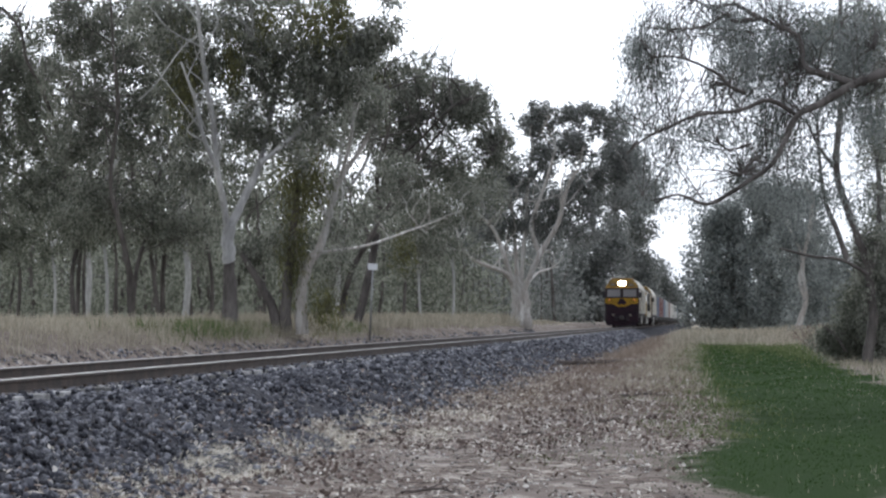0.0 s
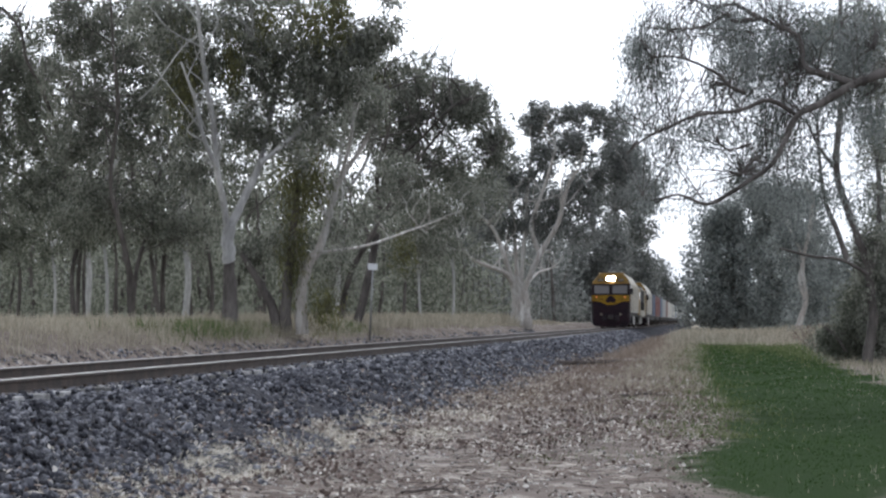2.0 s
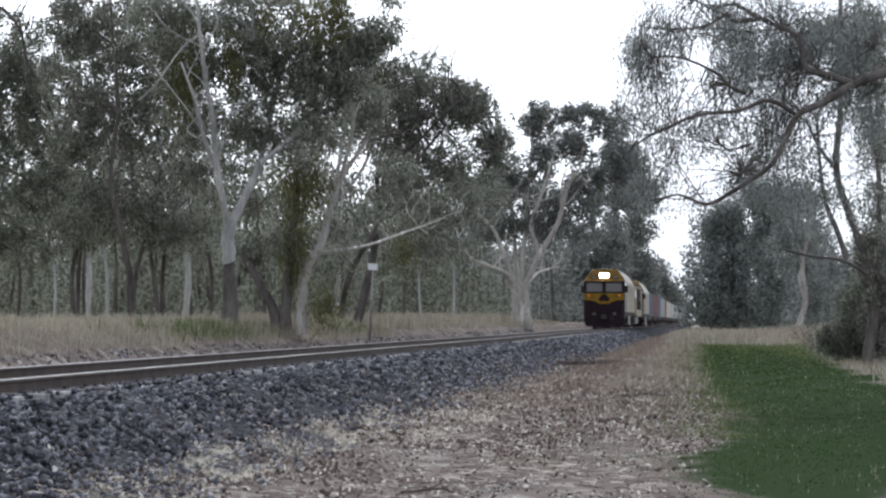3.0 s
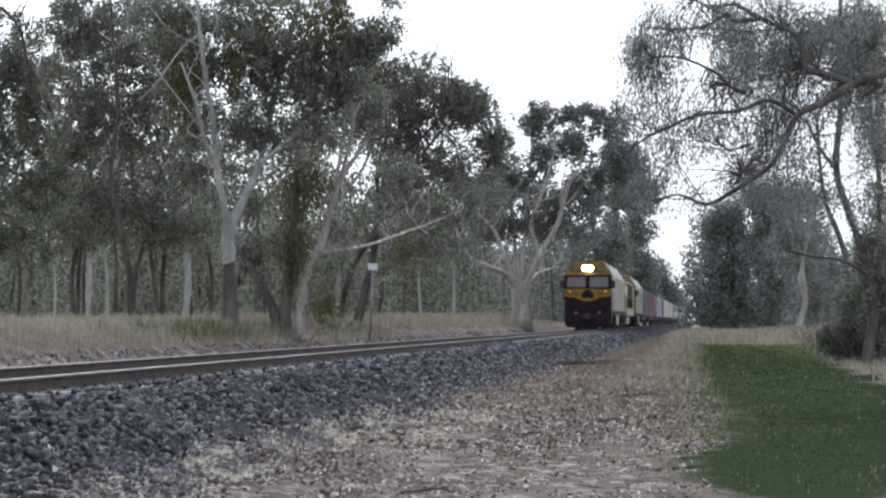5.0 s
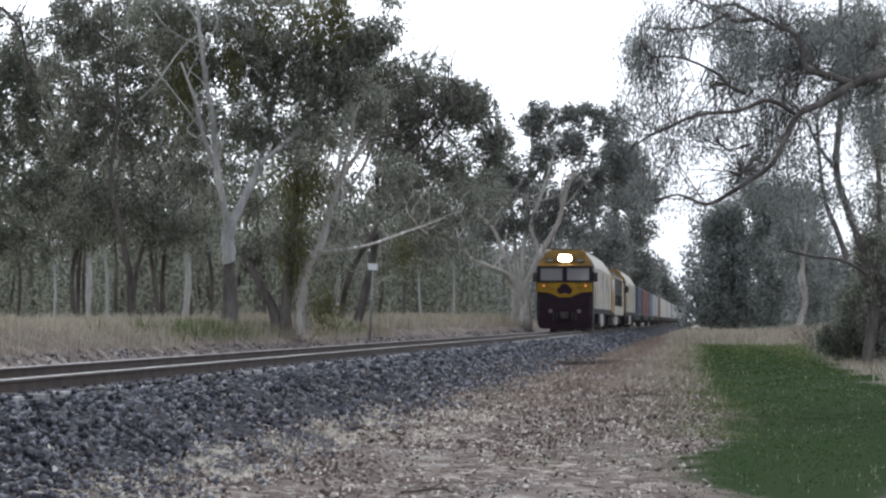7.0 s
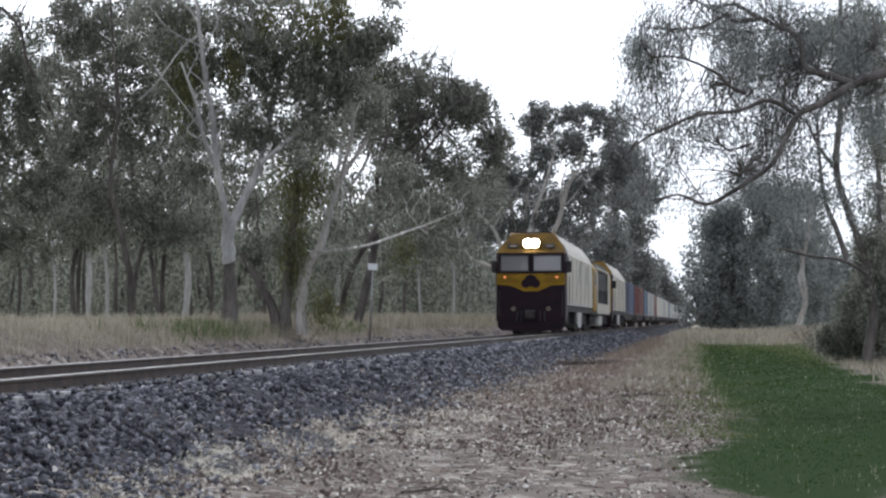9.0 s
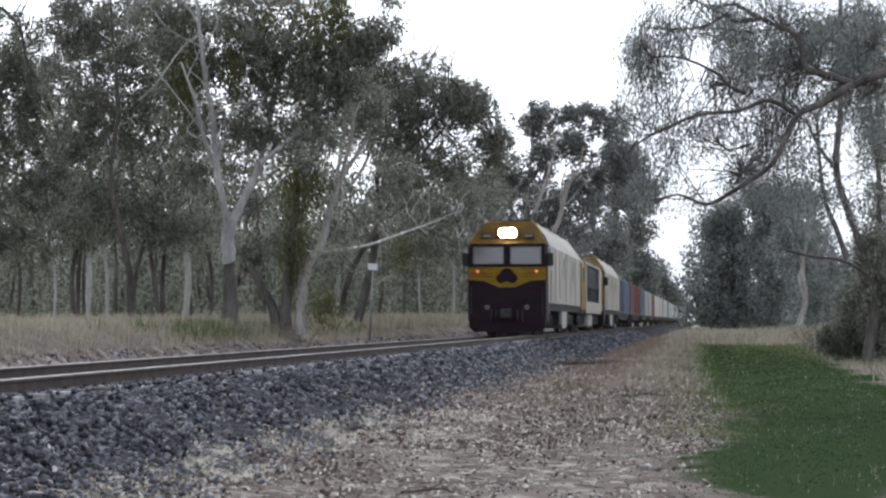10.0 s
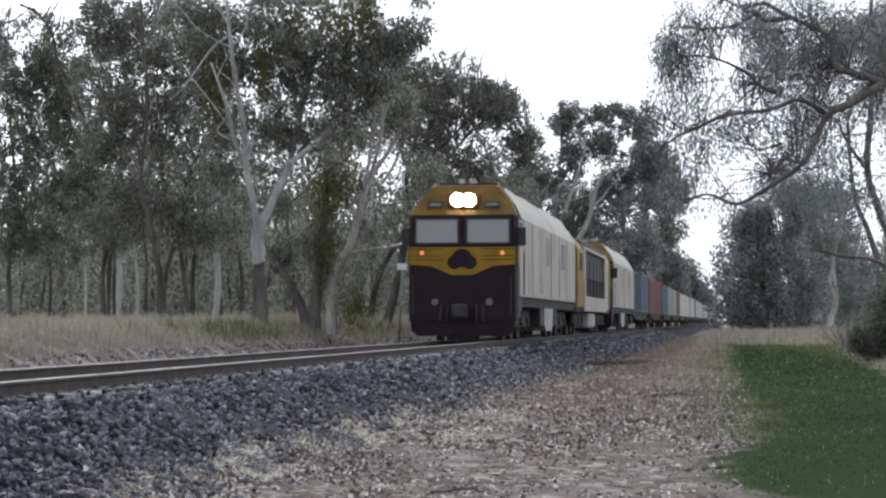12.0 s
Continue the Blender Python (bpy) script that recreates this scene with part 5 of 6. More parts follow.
thicket_back = Tree((11.26, 208.6, 0.75), 134, bark=BARK_GREY, foliage=LEAF_BLUE, leaf=0.4, clump=1.3, fill=0.8)
thicket_back.limb(0.3, 0.1, (11.85, 208.7, 0.15), (11.88, 208.5, 5.55), (11.31, 208.25, 10.34))
thicket_back.cloud(24, (10.7, 208.3, 6.74), (2.70, 3.78, 4.20))
thicket_back.cloud(22, (13.06, 208.71, 4.35), (2.40, 3.24, 3.60))
thicket_back.cloud(20, (9.23, 207.96, 10.34), (2.70, 2.43, 2.40))
thicket_back.cloud(20, (14.85, 208.86, 6.74), (1.80, 3.24, 3.60))
thicket_back.cloud(16, (10.08, 208.36, 2.85), (3.00, 2.70, 1.80))
thicket_back.cloud(16, (5.36, 207.46, 9.74), (3.00, 2.70, 2.40))
thicket_back.cloud(18, (7.11, 207.94, 3.15), (3.00, 2.70, 2.40))
thicket_back.grow("hazy blue-green gum filling the thicket")

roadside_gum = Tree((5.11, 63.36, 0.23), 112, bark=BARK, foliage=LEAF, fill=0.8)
roadside_gum.limb(0.18, 0.1, (5.11, 63.36, 0.16), (5.29, 63.33, 1.61), (5.12, 63.25, 3.24), (4.59, 63.12, 4.78))
roadside_gum.limb(0.13, 0.05, (4.59, 63.12, 4.78), (4.13, 62.75, 6.3), (4.27, 62.44, 8.26), (4.23, 62.09, 10.56), (4.29, 61.79, 12.12))
roadside_gum.limb(0.1, 0.04, (4.49, 63.16, 3.42), (4.12, 63.32, 4.52), (3.85, 63.5, 5.26), (3.69, 63.69, 6.38), (3.6, 63.87, 8.05))
roadside_gum.limb(0.1, 0.04, (5.21, 63.28, 2.7), (5.55, 63.75, 4.9), (5.5, 64.16, 7.13), (5.19, 64.53, 9.78), (5.05, 64.91, 12.46))
roadside_gum.limb(0.07, 0.03, (5.04, 62.24, 2.94), (4.22, 61.77, 3.38), (3.32, 61.31, 3.46), (2.26, 60.82, 3.71))
roadside_gum.limb(0.07, 0.03, (4.15, 63.0, 6.32), (3.61, 62.9, 7.04), (3.17, 62.8, 7.95))
roadside_gum.sprout(24, 1.6, 0.028, 4.0)
roadside_gum.cloud(26, (5.52, 64.13, 10.83), (0.74, 1.33, 1.48))
roadside_gum.cloud(30, (5.64, 64.66, 7.73), (0.56, 2.01, 2.23))
roadside_gum.cloud(30, (5.49, 64.38, 3.82), (0.74, 1.33, 1.48))
roadside_gum.cloud(24, (4.42, 63.89, 10.45), (0.92, 1.16, 1.29))
roadside_gum.cloud(24, (5.48, 64.32, 2.72), (0.74, 1.16, 1.29))
roadside_gum.cloud(8, (3.13, 63.4, 10.77), (0.73, 0.66, 0.73))
roadside_gum.cloud(16, (5.55, 64.27, 1.61), (0.55, 0.99, 1.10))
roadside_gum.grow("tall roadside gum with dark upright stems")

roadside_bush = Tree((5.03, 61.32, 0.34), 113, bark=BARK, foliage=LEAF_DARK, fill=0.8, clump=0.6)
roadside_bush.limb(0.08, 0.03, (5.03, 61.33, 0.31), (4.69, 61.25, 1.08), (4.34, 61.17, 1.95))
roadside_bush.limb(0.06, 0.03, (3.81, 61.15, 0.45), (3.47, 61.09, 0.99), (3.12, 61.03, 1.25))
roadside_bush.cloud(36, (5.11, 62.17, 1.61), (0.89, 0.96, 1.07))
roadside_bush.cloud(20, (5.47, 62.17, 3.03), (0.53, 0.96, 1.07))
roadside_bush.cloud(24, (4.39, 61.9, 1.07), (0.62, 0.64, 0.71))
roadside_bush.cloud(10, (3.5, 61.74, 0.9), (0.62, 0.56, 0.35))
roadside_bush.cloud(20, (5.36, 61.97, 2.67), (0.53, 0.64, 0.71))
roadside_bush.cloud(34, (5.03, 62.13, 2.5), (0.80, 0.96, 1.07))
roadside_bush.cloud(24, (4.39, 61.88, 1.61), (0.62, 0.64, 0.71))
roadside_bush.cloud(14, (5.47, 62.03, 4.09), (0.44, 0.80, 0.89))
roadside_bush.cloud(12, (3.5, 61.69, 0.9), (0.53, 0.48, 0.44))
roadside_bush.cloud(12, (4.04, 61.82, 1.96), (0.44, 0.64, 0.71))
roadside_bush.grow("scrubby dark bush at the foot of roadside gum", name="bush").location = (5.75, 65.0, 0.35)

dry_shrub = Tree((5.3, 95.0, 0.3), 115, bark=BARK, foliage=PINKISH, leaf=0.14, clump=0.3, fill=0.25, dense=1.5)
for k in range(7):
    dry_shrub.limb(0.03, 0.01, (5.3 + 0.12 * k - 0.4, 95, 0.2), (5.3 + 0.3 * k - 0.9, 95.1, 0.7), (5.3 + 0.4 * k - 1.3, 95, 1.15 + 0.1 * (k % 3)))
dry_shrub.cloud(12, (5.3, 95.0, 0.9), (1.1, 0.5, 0.45))
dry_shrub.grow("low half-dead reddish shrub in the dry grass", name="bush")

overhanging_gum = Tree((5.0, 33.05, 0.23), 114, bark=BARK, foliage=LEAF_BLUE, leaf=0.1, clump=0.32, fill=0.47, dense=2.6, spread=1.25)
overhanging_gum.limb(0.400, 0.136, (5.0, 33.05, 0.18), (4.91, 32.96, 2.1), (4.55, 32.84, 3.97), (4.0, 32.72, 5.18))
overhanging_gum.limb(0.124, 0.068, (4.0, 32.72, 5.18), (3.41, 32.29, 5.61), (2.9, 31.89, 5.49), (2.35, 31.49, 5.25))
overhanging_gum.limb(0.068, 0.031, (2.35, 31.49, 5.25), (1.8, 31.22, 4.91), (1.45, 30.98, 4.71), (1.24, 30.77, 4.29), (1.02, 30.55, 3.9), (0.44, 30.28, 3.48))
overhanging_gum.limb(0.038, 0.012, (0.44, 30.28, 3.48), (0.01, 30.23, 3.27), (-0.43, 30.17, 3.42), (-0.78, 30.12, 3.29))
overhanging_gum.limb(0.068, 0.037, (2.37, 31.49, 5.25), (2.01, 31.69, 5.42), (1.61, 31.88, 5.6), (1.51, 32.1, 6.13), (0.9, 32.25, 6.47))
overhanging_gum.limb(0.041, 0.016, (0.9, 32.25, 6.47), (0.49, 32.2, 6.42), (0.35, 32.17, 6.54), (0.02, 32.14, 6.34), (-0.44, 32.08, 6.29), (-0.91, 32.01, 6.32))
overhanging_gum.limb(0.038, 0.016, (0.9, 32.25, 6.47), (0.49, 32.52, 6.75), (0.12, 32.81, 6.74), (-0.17, 33.1, 6.94))
overhanging_gum.limb(0.041, 0.016, (1.47, 31.38, 4.75), (1.0, 31.14, 4.98), (0.55, 30.92, 4.8), (-0.12, 30.66, 4.71), (-0.6, 30.44, 4.48), (-0.95, 30.23, 4.3), (-1.21, 30.04, 4.06))
overhanging_gum.limb(0.034, 0.012, (0.64, 31.26, 5.11), (0.42, 31.22, 5.2), (0.15, 31.18, 5.45), (-0.39, 31.1, 5.68), (-0.88, 31.03, 5.7))
overhanging_gum.limb(0.022, 0.008, (0.71, 30.29, 4.21), (0.36, 30.25, 4.12), (0.1, 30.2, 4.34))
overhanging_gum.sprout(110, 0.8, 0.012, 3.0)
overhanging_gum.cloud(18, (-0.72, 32.93, 6.49), (0.56, 1.60, 0.37), 1.3)
overhanging_gum.cloud(15, (-1.19, 32.88, 6.07), (0.19, 1.60, 0.28), 1.3)
overhanging_gum.cloud(14, (-0.82, 32.95, 5.74), (0.56, 1.60, 0.28), 1.3)
overhanging_gum.cloud(18, (-0.91, 32.96, 4.95), (0.56, 1.60, 0.33), 1.3)
overhanging_gum.cloud(30, (0.76, 33.15, 6.12), (0.47, 1.60, 0.37), 1.3)
overhanging_gum.cloud(27, (1.32, 33.23, 6.02), (0.47, 1.60, 0.37), 1.3)
overhanging_gum.cloud(32, (0.67, 33.16, 5.56), (0.56, 1.60, 0.37), 1.3)
overhanging_gum.cloud(32, (0.85, 33.21, 4.72), (0.56, 1.60, 0.37), 1.3)
overhanging_gum.cloud(14, (-0.08, 33.08, 4.76), (0.47, 1.60, 0.28), 1.3)
overhanging_gum.cloud(11, (-0.82, 33.00, 4.15), (0.42, 1.60, 0.33), 1.3)
overhanging_gum.cloud(6, (-0.22, 33.11, 3.64), (0.37, 1.60, 0.17), 1.3)
overhanging_gum.cloud(25, (0.66, 33.21, 4.06), (0.47, 1.60, 0.37), 1.3)
overhanging_gum.cloud(27, (1.87, 33.30, 6.21), (0.47, 1.60, 0.47), 1.3)
overhanging_gum.cloud(27, (2.34, 33.36, 6.12), (0.56, 1.60, 0.65), 1.3)
overhanging_gum.cloud(22, (1.4, 33.31, 4.15), (0.56, 1.60, 0.37), 1.3)
overhanging_gum.cloud(20, (0.39, 33.08, 6.68), (0.56, 1.60, 0.19), 1.3)
overhanging_gum.cloud(15, (1.41, 33.27, 5.18), (0.56, 1.60, 0.28), 1.3)
overhanging_gum.cloud(11, (-0.45, 33.04, 4.53), (0.47, 1.60, 0.28), 1.3)
overhanging_gum.cloud(20, (2.61, 33.44, 4.9), (0.37, 1.60, 0.56), 1.3)
overhanging_gum.cloud(17, (2.15, 33.36, 5.37), (0.47, 1.60, 0.28), 1.3)
overhanging_gum.cloud(4, (-0.92, 33.01, 3.69), (0.23, 1.60, 0.28), 1.3)
overhanging_gum.cloud(25, (1.86, 33.39, 3.69), (0.56, 1.60, 0.37), 1.3)
overhanging_gum.cloud(22, (2.4, 33.3, 6.85), (0.8, 1.60, 0.4), 1.3)
overhanging_gum.cloud(16, (1.3, 33.2, 6.85), (0.6, 1.60, 0.3), 1.3)
overhanging_gum.grow("overhanging gum with sinuous dark branches and fine leaves", width=0.13)


# ---------------- far woodland ----------------
def woodland(label, seed, count, x0, x1, y0, y1, h0, h1, leaf, foliage, stem=0.11):
    """A far wood that nobody could count: stems and leaf clumps in one object each."""
    g = np.random.default_rng(seed)
    t = Tree((0, 0, 0), seed, leaf=leaf, bark=BARK, foliage=foliage, fill=0.25, clump=leaf * 4.6, dense=1.0, twiggy=0.1)
    for _ in range(count):
        x, y = g.uniform(x0, x1), g.uniform(y0, y1)
        h = g.uniform(h0, h1)
        z = float(ground_z(x, y))
        top = (x + g.normal(0, 0.9), y, z + h * 0.9)
        p = t.tube([(x, y, z - 0.3), (x + g.normal(0, 0.35), y, z + h * 0.45), top], stem * g.uniform(0.6, 1.4), 0.04, 5)
        t.samples = [p[3:]]
        for _ in range(6):
            f = g.uniform(0.08, 1.0)
            t.cloud(5, (x + g.normal(0, h * 0.16), y, z + h * f), (h * 0.2, h * 0.2, h * 0.1))
        for _ in range(2):
            t.cloud(3, (x + g.normal(0, h * 0.25), y, z + h * 0.12), (h * 0.2, h * 0.2, h * 0.1))
    r = t.grow(label, name="woodland", width=0.2)
    r["kind"], r["category"] = "stuff", "woodland"


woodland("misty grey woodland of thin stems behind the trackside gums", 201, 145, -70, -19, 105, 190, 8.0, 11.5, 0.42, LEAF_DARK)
woodland("distant grey-green woodland closing the horizon", 202, 70, -150, -24, 220, 330, 9, 13, 0.8, LEAF_HAZED, 0.22)
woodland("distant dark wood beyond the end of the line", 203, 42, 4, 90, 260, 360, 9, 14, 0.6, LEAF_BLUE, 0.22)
woodland("grey woodland behind the river red gum", 204, 70, -45, -14, 190, 330, 8.5, 13, 0.6, LEAF_HAZED, 0.2)


# ---------------- trackside post ----------------
def marker_post(x, y, z, h):
    root = tagged(new("marker_post"), "thin leaning metal post with small white plate", "sign post")
    root.matrix_basis = pose(x, y, z, 0, 2.5, 0)
    bm = cyl(bm_new(), (0, 0, -0.3), (0, 0, h), 0.035, 0.03, 10)
    part("post", bm, GALV, root, smooth=True)
    bm = box(bm_new(), -0.17, 0.17, -0.06, -0.035, h - 0.12, h + 0.1, 0.01)
    part("plate", bm, SIGNWHITE, root, "small white rectangular plate")


marker_post(-11.39, 65.12, 1.08, 2.24)


# ---------------- train ----------------
SPEED, NOSE = 10.06, 52.9      # metres a second; where the leading nose stands at 12 s
MOVERS, WHEELS = [], []


def wheelset(parent, y, z, r=0.5):
    """Axle with two flanged wheels; turns on its thing."""
    bm = cyl(bm_new(), (-0.9, 0, 0), (0.9, 0, 0), 0.08)
    for s in (-1, 1):
        cyl(bm, (s * 0.77, 0, 0), (s * 0.90, 0, 0), r, r, 20)
        cyl(bm, (s * 0.75, 0, 0), (s * 0.775, 0, 0), r + 0.03, r + 0.03, 20)
        cyl(bm, (s * 0.88, 0, 0), (s * 0.915, 0, 0), r * 0.35, r * 0.3, 12)
    ob = part("wheelset", bm, RUST, parent)
    ob.location = (0, y, z)
    WHEELS.append((ob, r, y, z))
    return ob


def bogie(root, y, axles, mat=GRIME, r=0.5):
    fr = bm_new()
    a = max(axles)
    for s in (-1, 1):
        slab(fr, [(s * 1.02, y - a - 0.5, 0.62), (s * 1.02, y - a + 0.3, 0.38), (s * 1.02, y + a - 0.3, 0.38), (s * 1.02, y + a + 0.5, 0.62), (s * 1.02, y + a + 0.4, 0.85), (s * 1.02, y - a - 0.4, 0.85)], (s * 0.14, 0, 0))
        for q in axles:
            box(fr, min(s * 1.0, s * 1.22), max(s * 1.0, s * 1.22), y + q - 0.16, y + q + 0.16, 0.36, 0.66, 0.03)
            for k in (-0.42, 0.42):
                cyl(fr, (s * 1.1, y + q + k, 0.5), (s * 1.1, y + q + k, 0.84), 0.09, 0.09, 10)
    box(fr, -1.0, 1.0, y - 0.25, y + 0.25, 0.5, 0.95)
    b = part("bogie", fr, mat, root)
    for q in axles:
        wheelset(root, y + q, r, r)
    return b


def coupler(root, y, s):
    bm = box(bm_new(), -0.13, 0.13, min(y, y + s * 0.55), max(y, y + s * 0.55), 0.72, 0.98, 0.02)
    box(bm, -0.2, 0.2, min(y + s * 0.4, y + s * 0.62), max(y + s * 0.4, y + s * 0.62), 0.66, 1.02, 0.05)
    return part("coupler", bm, GRIME, root)


def body_ring(y, w=1.45, z0=1.24, shoulder=3.45, roof=4.40, top=0.90):
    return [(-w, y, z0), (w, y, z0), (w, y, shoulder), (w - 0.16, y, shoulder + 0.34), (top, y, roof - 0.06), (top - 0.2, y, roof), (0.2 - top, y, roof), (-top, y, roof - 0.06), (0.16 - w, y, shoulder + 0.34), (-w, y, shoulder)]


def locomotive(label, lead=True, side=CREAM, length=19.0):
    root = tagged(new("locomotive"), label, "locomotive", "locomotives of the train")
    # long hood
    bm = loft(bm_new(), [body_ring(y) for y in (1.5, 6.0, 12.0, length - 0.5)])
    part("body", bm, side, root, "faded cream body side and roof")
    # vertical side pillars and door gaps
    for y in (4.2, 9.9, 15.8):
        for s in (-1, 1):
            bm = box(bm_new(), min(s * 1.44, s * 1.475), max(s * 1.44, s * 1.475), y - 0.03, y + 0.03, 1.25, 3.4)
            part("side_rib", bm, side, root)
    for y in (1.62, 6.35, 7.05, 12.9):
        for s in (-1, 1):
            bm = box(bm_new(), min(s * 1.447, s * 1.453), max(s * 1.447, s * 1.453), y - 0.05, y + 0.05, 1.4, 3.44)
            part("door_gap", bm, GRIME, root, "dark joint between body panels")
    for y, l in ((7.6, 0.9), (12.3, 0.8)):
        for s in (-1, 1):
            bm = box(bm_new(), min(s * 1.05, s * 1.38), max(s * 1.05, s * 1.38), y - l / 2, y + l / 2, 0.38, 0.95, 0.04)
            part("equipment_box", bm, BLACK, root)
    for y in (9.3, 14.5):
        for s in (-1, 1):
            grille = bm_new()
            for k in range(9):
                z = 2.35 + 0.1 * k
                box(grille, min(s * 1.44, s * 1.485), max(s * 1.44, s * 1.485), y - 0.85, y + 0.85, z, z + 0.035)
            part("side_grille", grille, GREYPAINT, root, "horizontal louvres in the body side")
    for y, l in ((5.2, 1.6), (9.4, 2.0), (15.6, 2.2)):
        bm = box(bm_new(), -0.7, 0.7, y - l / 2, y + l / 2, 4.38, 4.52, 0.05)
        part("roof_hatch", bm, GREYPAINT, root)
    bm = box(bm_new(), -0.25, 0.25, 11.4, 12.0, 4.38, 4.6, 0.04)
    part("exhaust_stack", bm, BLACK, root)
    # sill and underframe
    bm = box(bm_new(), -1.40, 1.40, 0.5, length - 0.3, 0.95, 1.26, 0.02)
    part("underframe", bm, GRIME, root)
    bm = slab(bm_new(), [(-1.40, 8.2, 0.96), (-1.40, 8.3, 0.42), (-1.40, 8.8, 0.24), (-1.40, 10.6, 0.24), (-1.40, 11.1, 0.42), (-1.40, 11.2, 0.96)], (2.8, 0, 0))
    part("fuel_tank", bm, GREYPAINT, root, "pale grey fuel tank")
    # cab
    def cab_ring(y, z0, sh, rf, w=1.45, top=0.90):
        return body_ring(y, w, z0, sh, rf, top)
    bm = loft(bm_new(), [cab_ring(0.95, 1.24, 3.45, 4.4), cab_ring(1.5, 1.24, 3.45, 4.4)])
    part("cab_roof", bm, side, root)
    bm = bm_new()
    loft(bm, [[(-w, y, 2.62), (w, y, 2.62), (w, y + 0.02, 3.5), (-w, y + 0.02, 3.5)] for w, y in ((1.36, 0.1), (1.45, 0.3), (1.45, 1.0))])
    part("cab_window_band", bm, MAROON, root, "dark surround of the cab windows")
    # forehead, sloping back to the roof
    front = [(-1.42, 0.12, 3.46), (1.42, 0.12, 3.46), (1.30, 0.40, 3.78), (0.89, 0.72, 4.30), (0.72, 0.80, 4.38), (-0.72, 0.80, 4.38), (-0.89, 0.72, 4.30), (-1.30, 0.40, 3.78)]
    back = [(-1.45, 1.0, 3.44), (1.45, 1.0, 3.44), (1.29, 1.0, 3.79), (0.90, 1.0, 4.43), (0.75, 1.0, 4.4), (-0.75, 1.0, 4.4), (-0.90, 1.0, 4.43), (-1.29, 1.0, 3.79)]
    part("cab_forehead", loft(bm_new(), [front, back]), GOLD_DIMMED, root, "gold painted brow above the cab windows")
    # dark weather strip where the brow meets the roof
    rim = bm_new()
    arch = [(-1.47, 3.44), (-1.32, 3.80), (-0.92, 4.36), (-0.76, 4.43), (0.76, 4.43), (0.92, 4.36), (1.32, 3.80), (1.47, 3.44)]
    for (xa, za), (xb, zb) in zip(arch, arch[1:]):
        slab(rim, [(xa, 0.93, za), (xb, 0.93, zb), (xb * 0.965, 0.93, zb - 0.05), (xa * 0.965, 0.93, za - 0.05)], (0, 0.09, 0))
    part("brow_rim", rim, MAROON, root, "dark strip round the brow")
    # windscreens, set in rubber frames
    for s in (-1, 1):
        bm = slab(bm_new(), [(s * 0.12, 0.075, 2.72), (s * 1.24, 0.075, 2.72), (s * 1.24, 0.09, 3.38), (s * 0.12, 0.09, 3.38)], (0, 0.03, 0))
        wdw = part("windscreen", bm, GLASS, root, "reflective cab windscreen with sky grey in its colour")
        bm = bm_new()
        for a, b in (((0.08, 2.68), (1.28, 2.73)), ((0.08, 3.37), (1.28, 3.42)), ((0.08, 2.73), (0.13, 3.37)), ((1.23, 2.73), (1.28, 3.37))):
            box(bm, min(s * a[0], s * b[0]), max(s * a[0], s * b[0]), 0.05, 0.10, a[1], b[1])
        part("windscreen_frame", bm, BLACK, wdw)
    # gold band with a dip, dark nose below
    bm = loft(bm_new(), [[(-1.40, 0.02, 0.55), (1.40, 0.02, 0.55), (1.40, 0.02, 2.63), (-1.40, 0.02, 2.63)], [(-1.45, 0.2, 0.55), (1.45, 0.2, 0.55), (1.45, 0.2, 2.63), (-1.45, 0.2, 2.63)], [(-1.45, 1.5, 0.95), (1.45, 1.5, 0.95), (1.45, 1.5, 2.63), (-1.45, 1.5, 2.63)]])
    part("nose", bm, MAROON, root, "dark maroon nose below the gold band")
    bm = slab(bm_new(), [(-1.40, 0.018, 2.60), (-1.40, 0.018, 2.12), (-0.85, 0.018, 2.08), (-0.5, 0.018, 1.93), (-0.28, 0.018, 1.83), (0.28, 0.018, 1.83), (0.5, 0.018, 1.93), (0.85, 0.018, 2.08), (1.40, 0.018, 2.12), (1.40, 0.018, 2.60)], (0, -0.022, 0))
    part("nose_band", bm, GOLD, root, "gold band dipping at the middle of the nose")
    em = bm_new()
    for cx, cz, r in ((0, 2.30, 0.26), (-0.2, 2.18, 0.19), (0.2, 2.18, 0.19)):
        cyl(em, (cx, 0.0, cz), (cx, -0.02 - r * 0.02, cz), r, r, 18)
    part("emblem", em, MAROON, root, "dark rounded emblem on the gold band")
    for s in (-1, 1):
        for z in (2.24, 2.35, 2.54):
            bm = box(bm_new(), min(s * 0.5, s * 1.38), max(s * 0.5, s * 1.38), -0.012, 0.0, z, z + 0.018)
            part("band_stripe", bm, MAROON, root)
        bm = box(bm_new(), min(s * 1.452, s * 1.47), max(s * 1.452, s * 1.47), 0.22, 0.62, 2.1, 2.62)
        part("side_band", bm, GOLD, root)
        bm = box(bm_new(), min(s * 1.452, s * 1.468), max(s * 1.452, s * 1.468), 0.66, 1.5, 1.25, 2.62)
        part("cab_side", bm, side, root)
        bm = box(bm_new(), min(s * 1.44, s * 1.465), max(s * 1.44, s * 1.465), 0.5, 1.35, 2.72, 3.35, 0.01)
        part("side_window", bm, GLASS, root)
        bm = box(bm_new(), min(s * 1.45, s * 1.66), max(s * 1.45, s * 1.66), 0.30, 0.36, 2.65, 3.15, 0.02)
        part("mirror", bm, BLACK, root)
        bm = cyl(bm_new(), (s * 1.07, 0.0, 2.44), (s * 1.07, -0.035, 2.44), 0.06, 0.055, 14)
        part("marker_light", bm, AMBER if lead else GLASS, root, "small amber marker light" if lead else "")
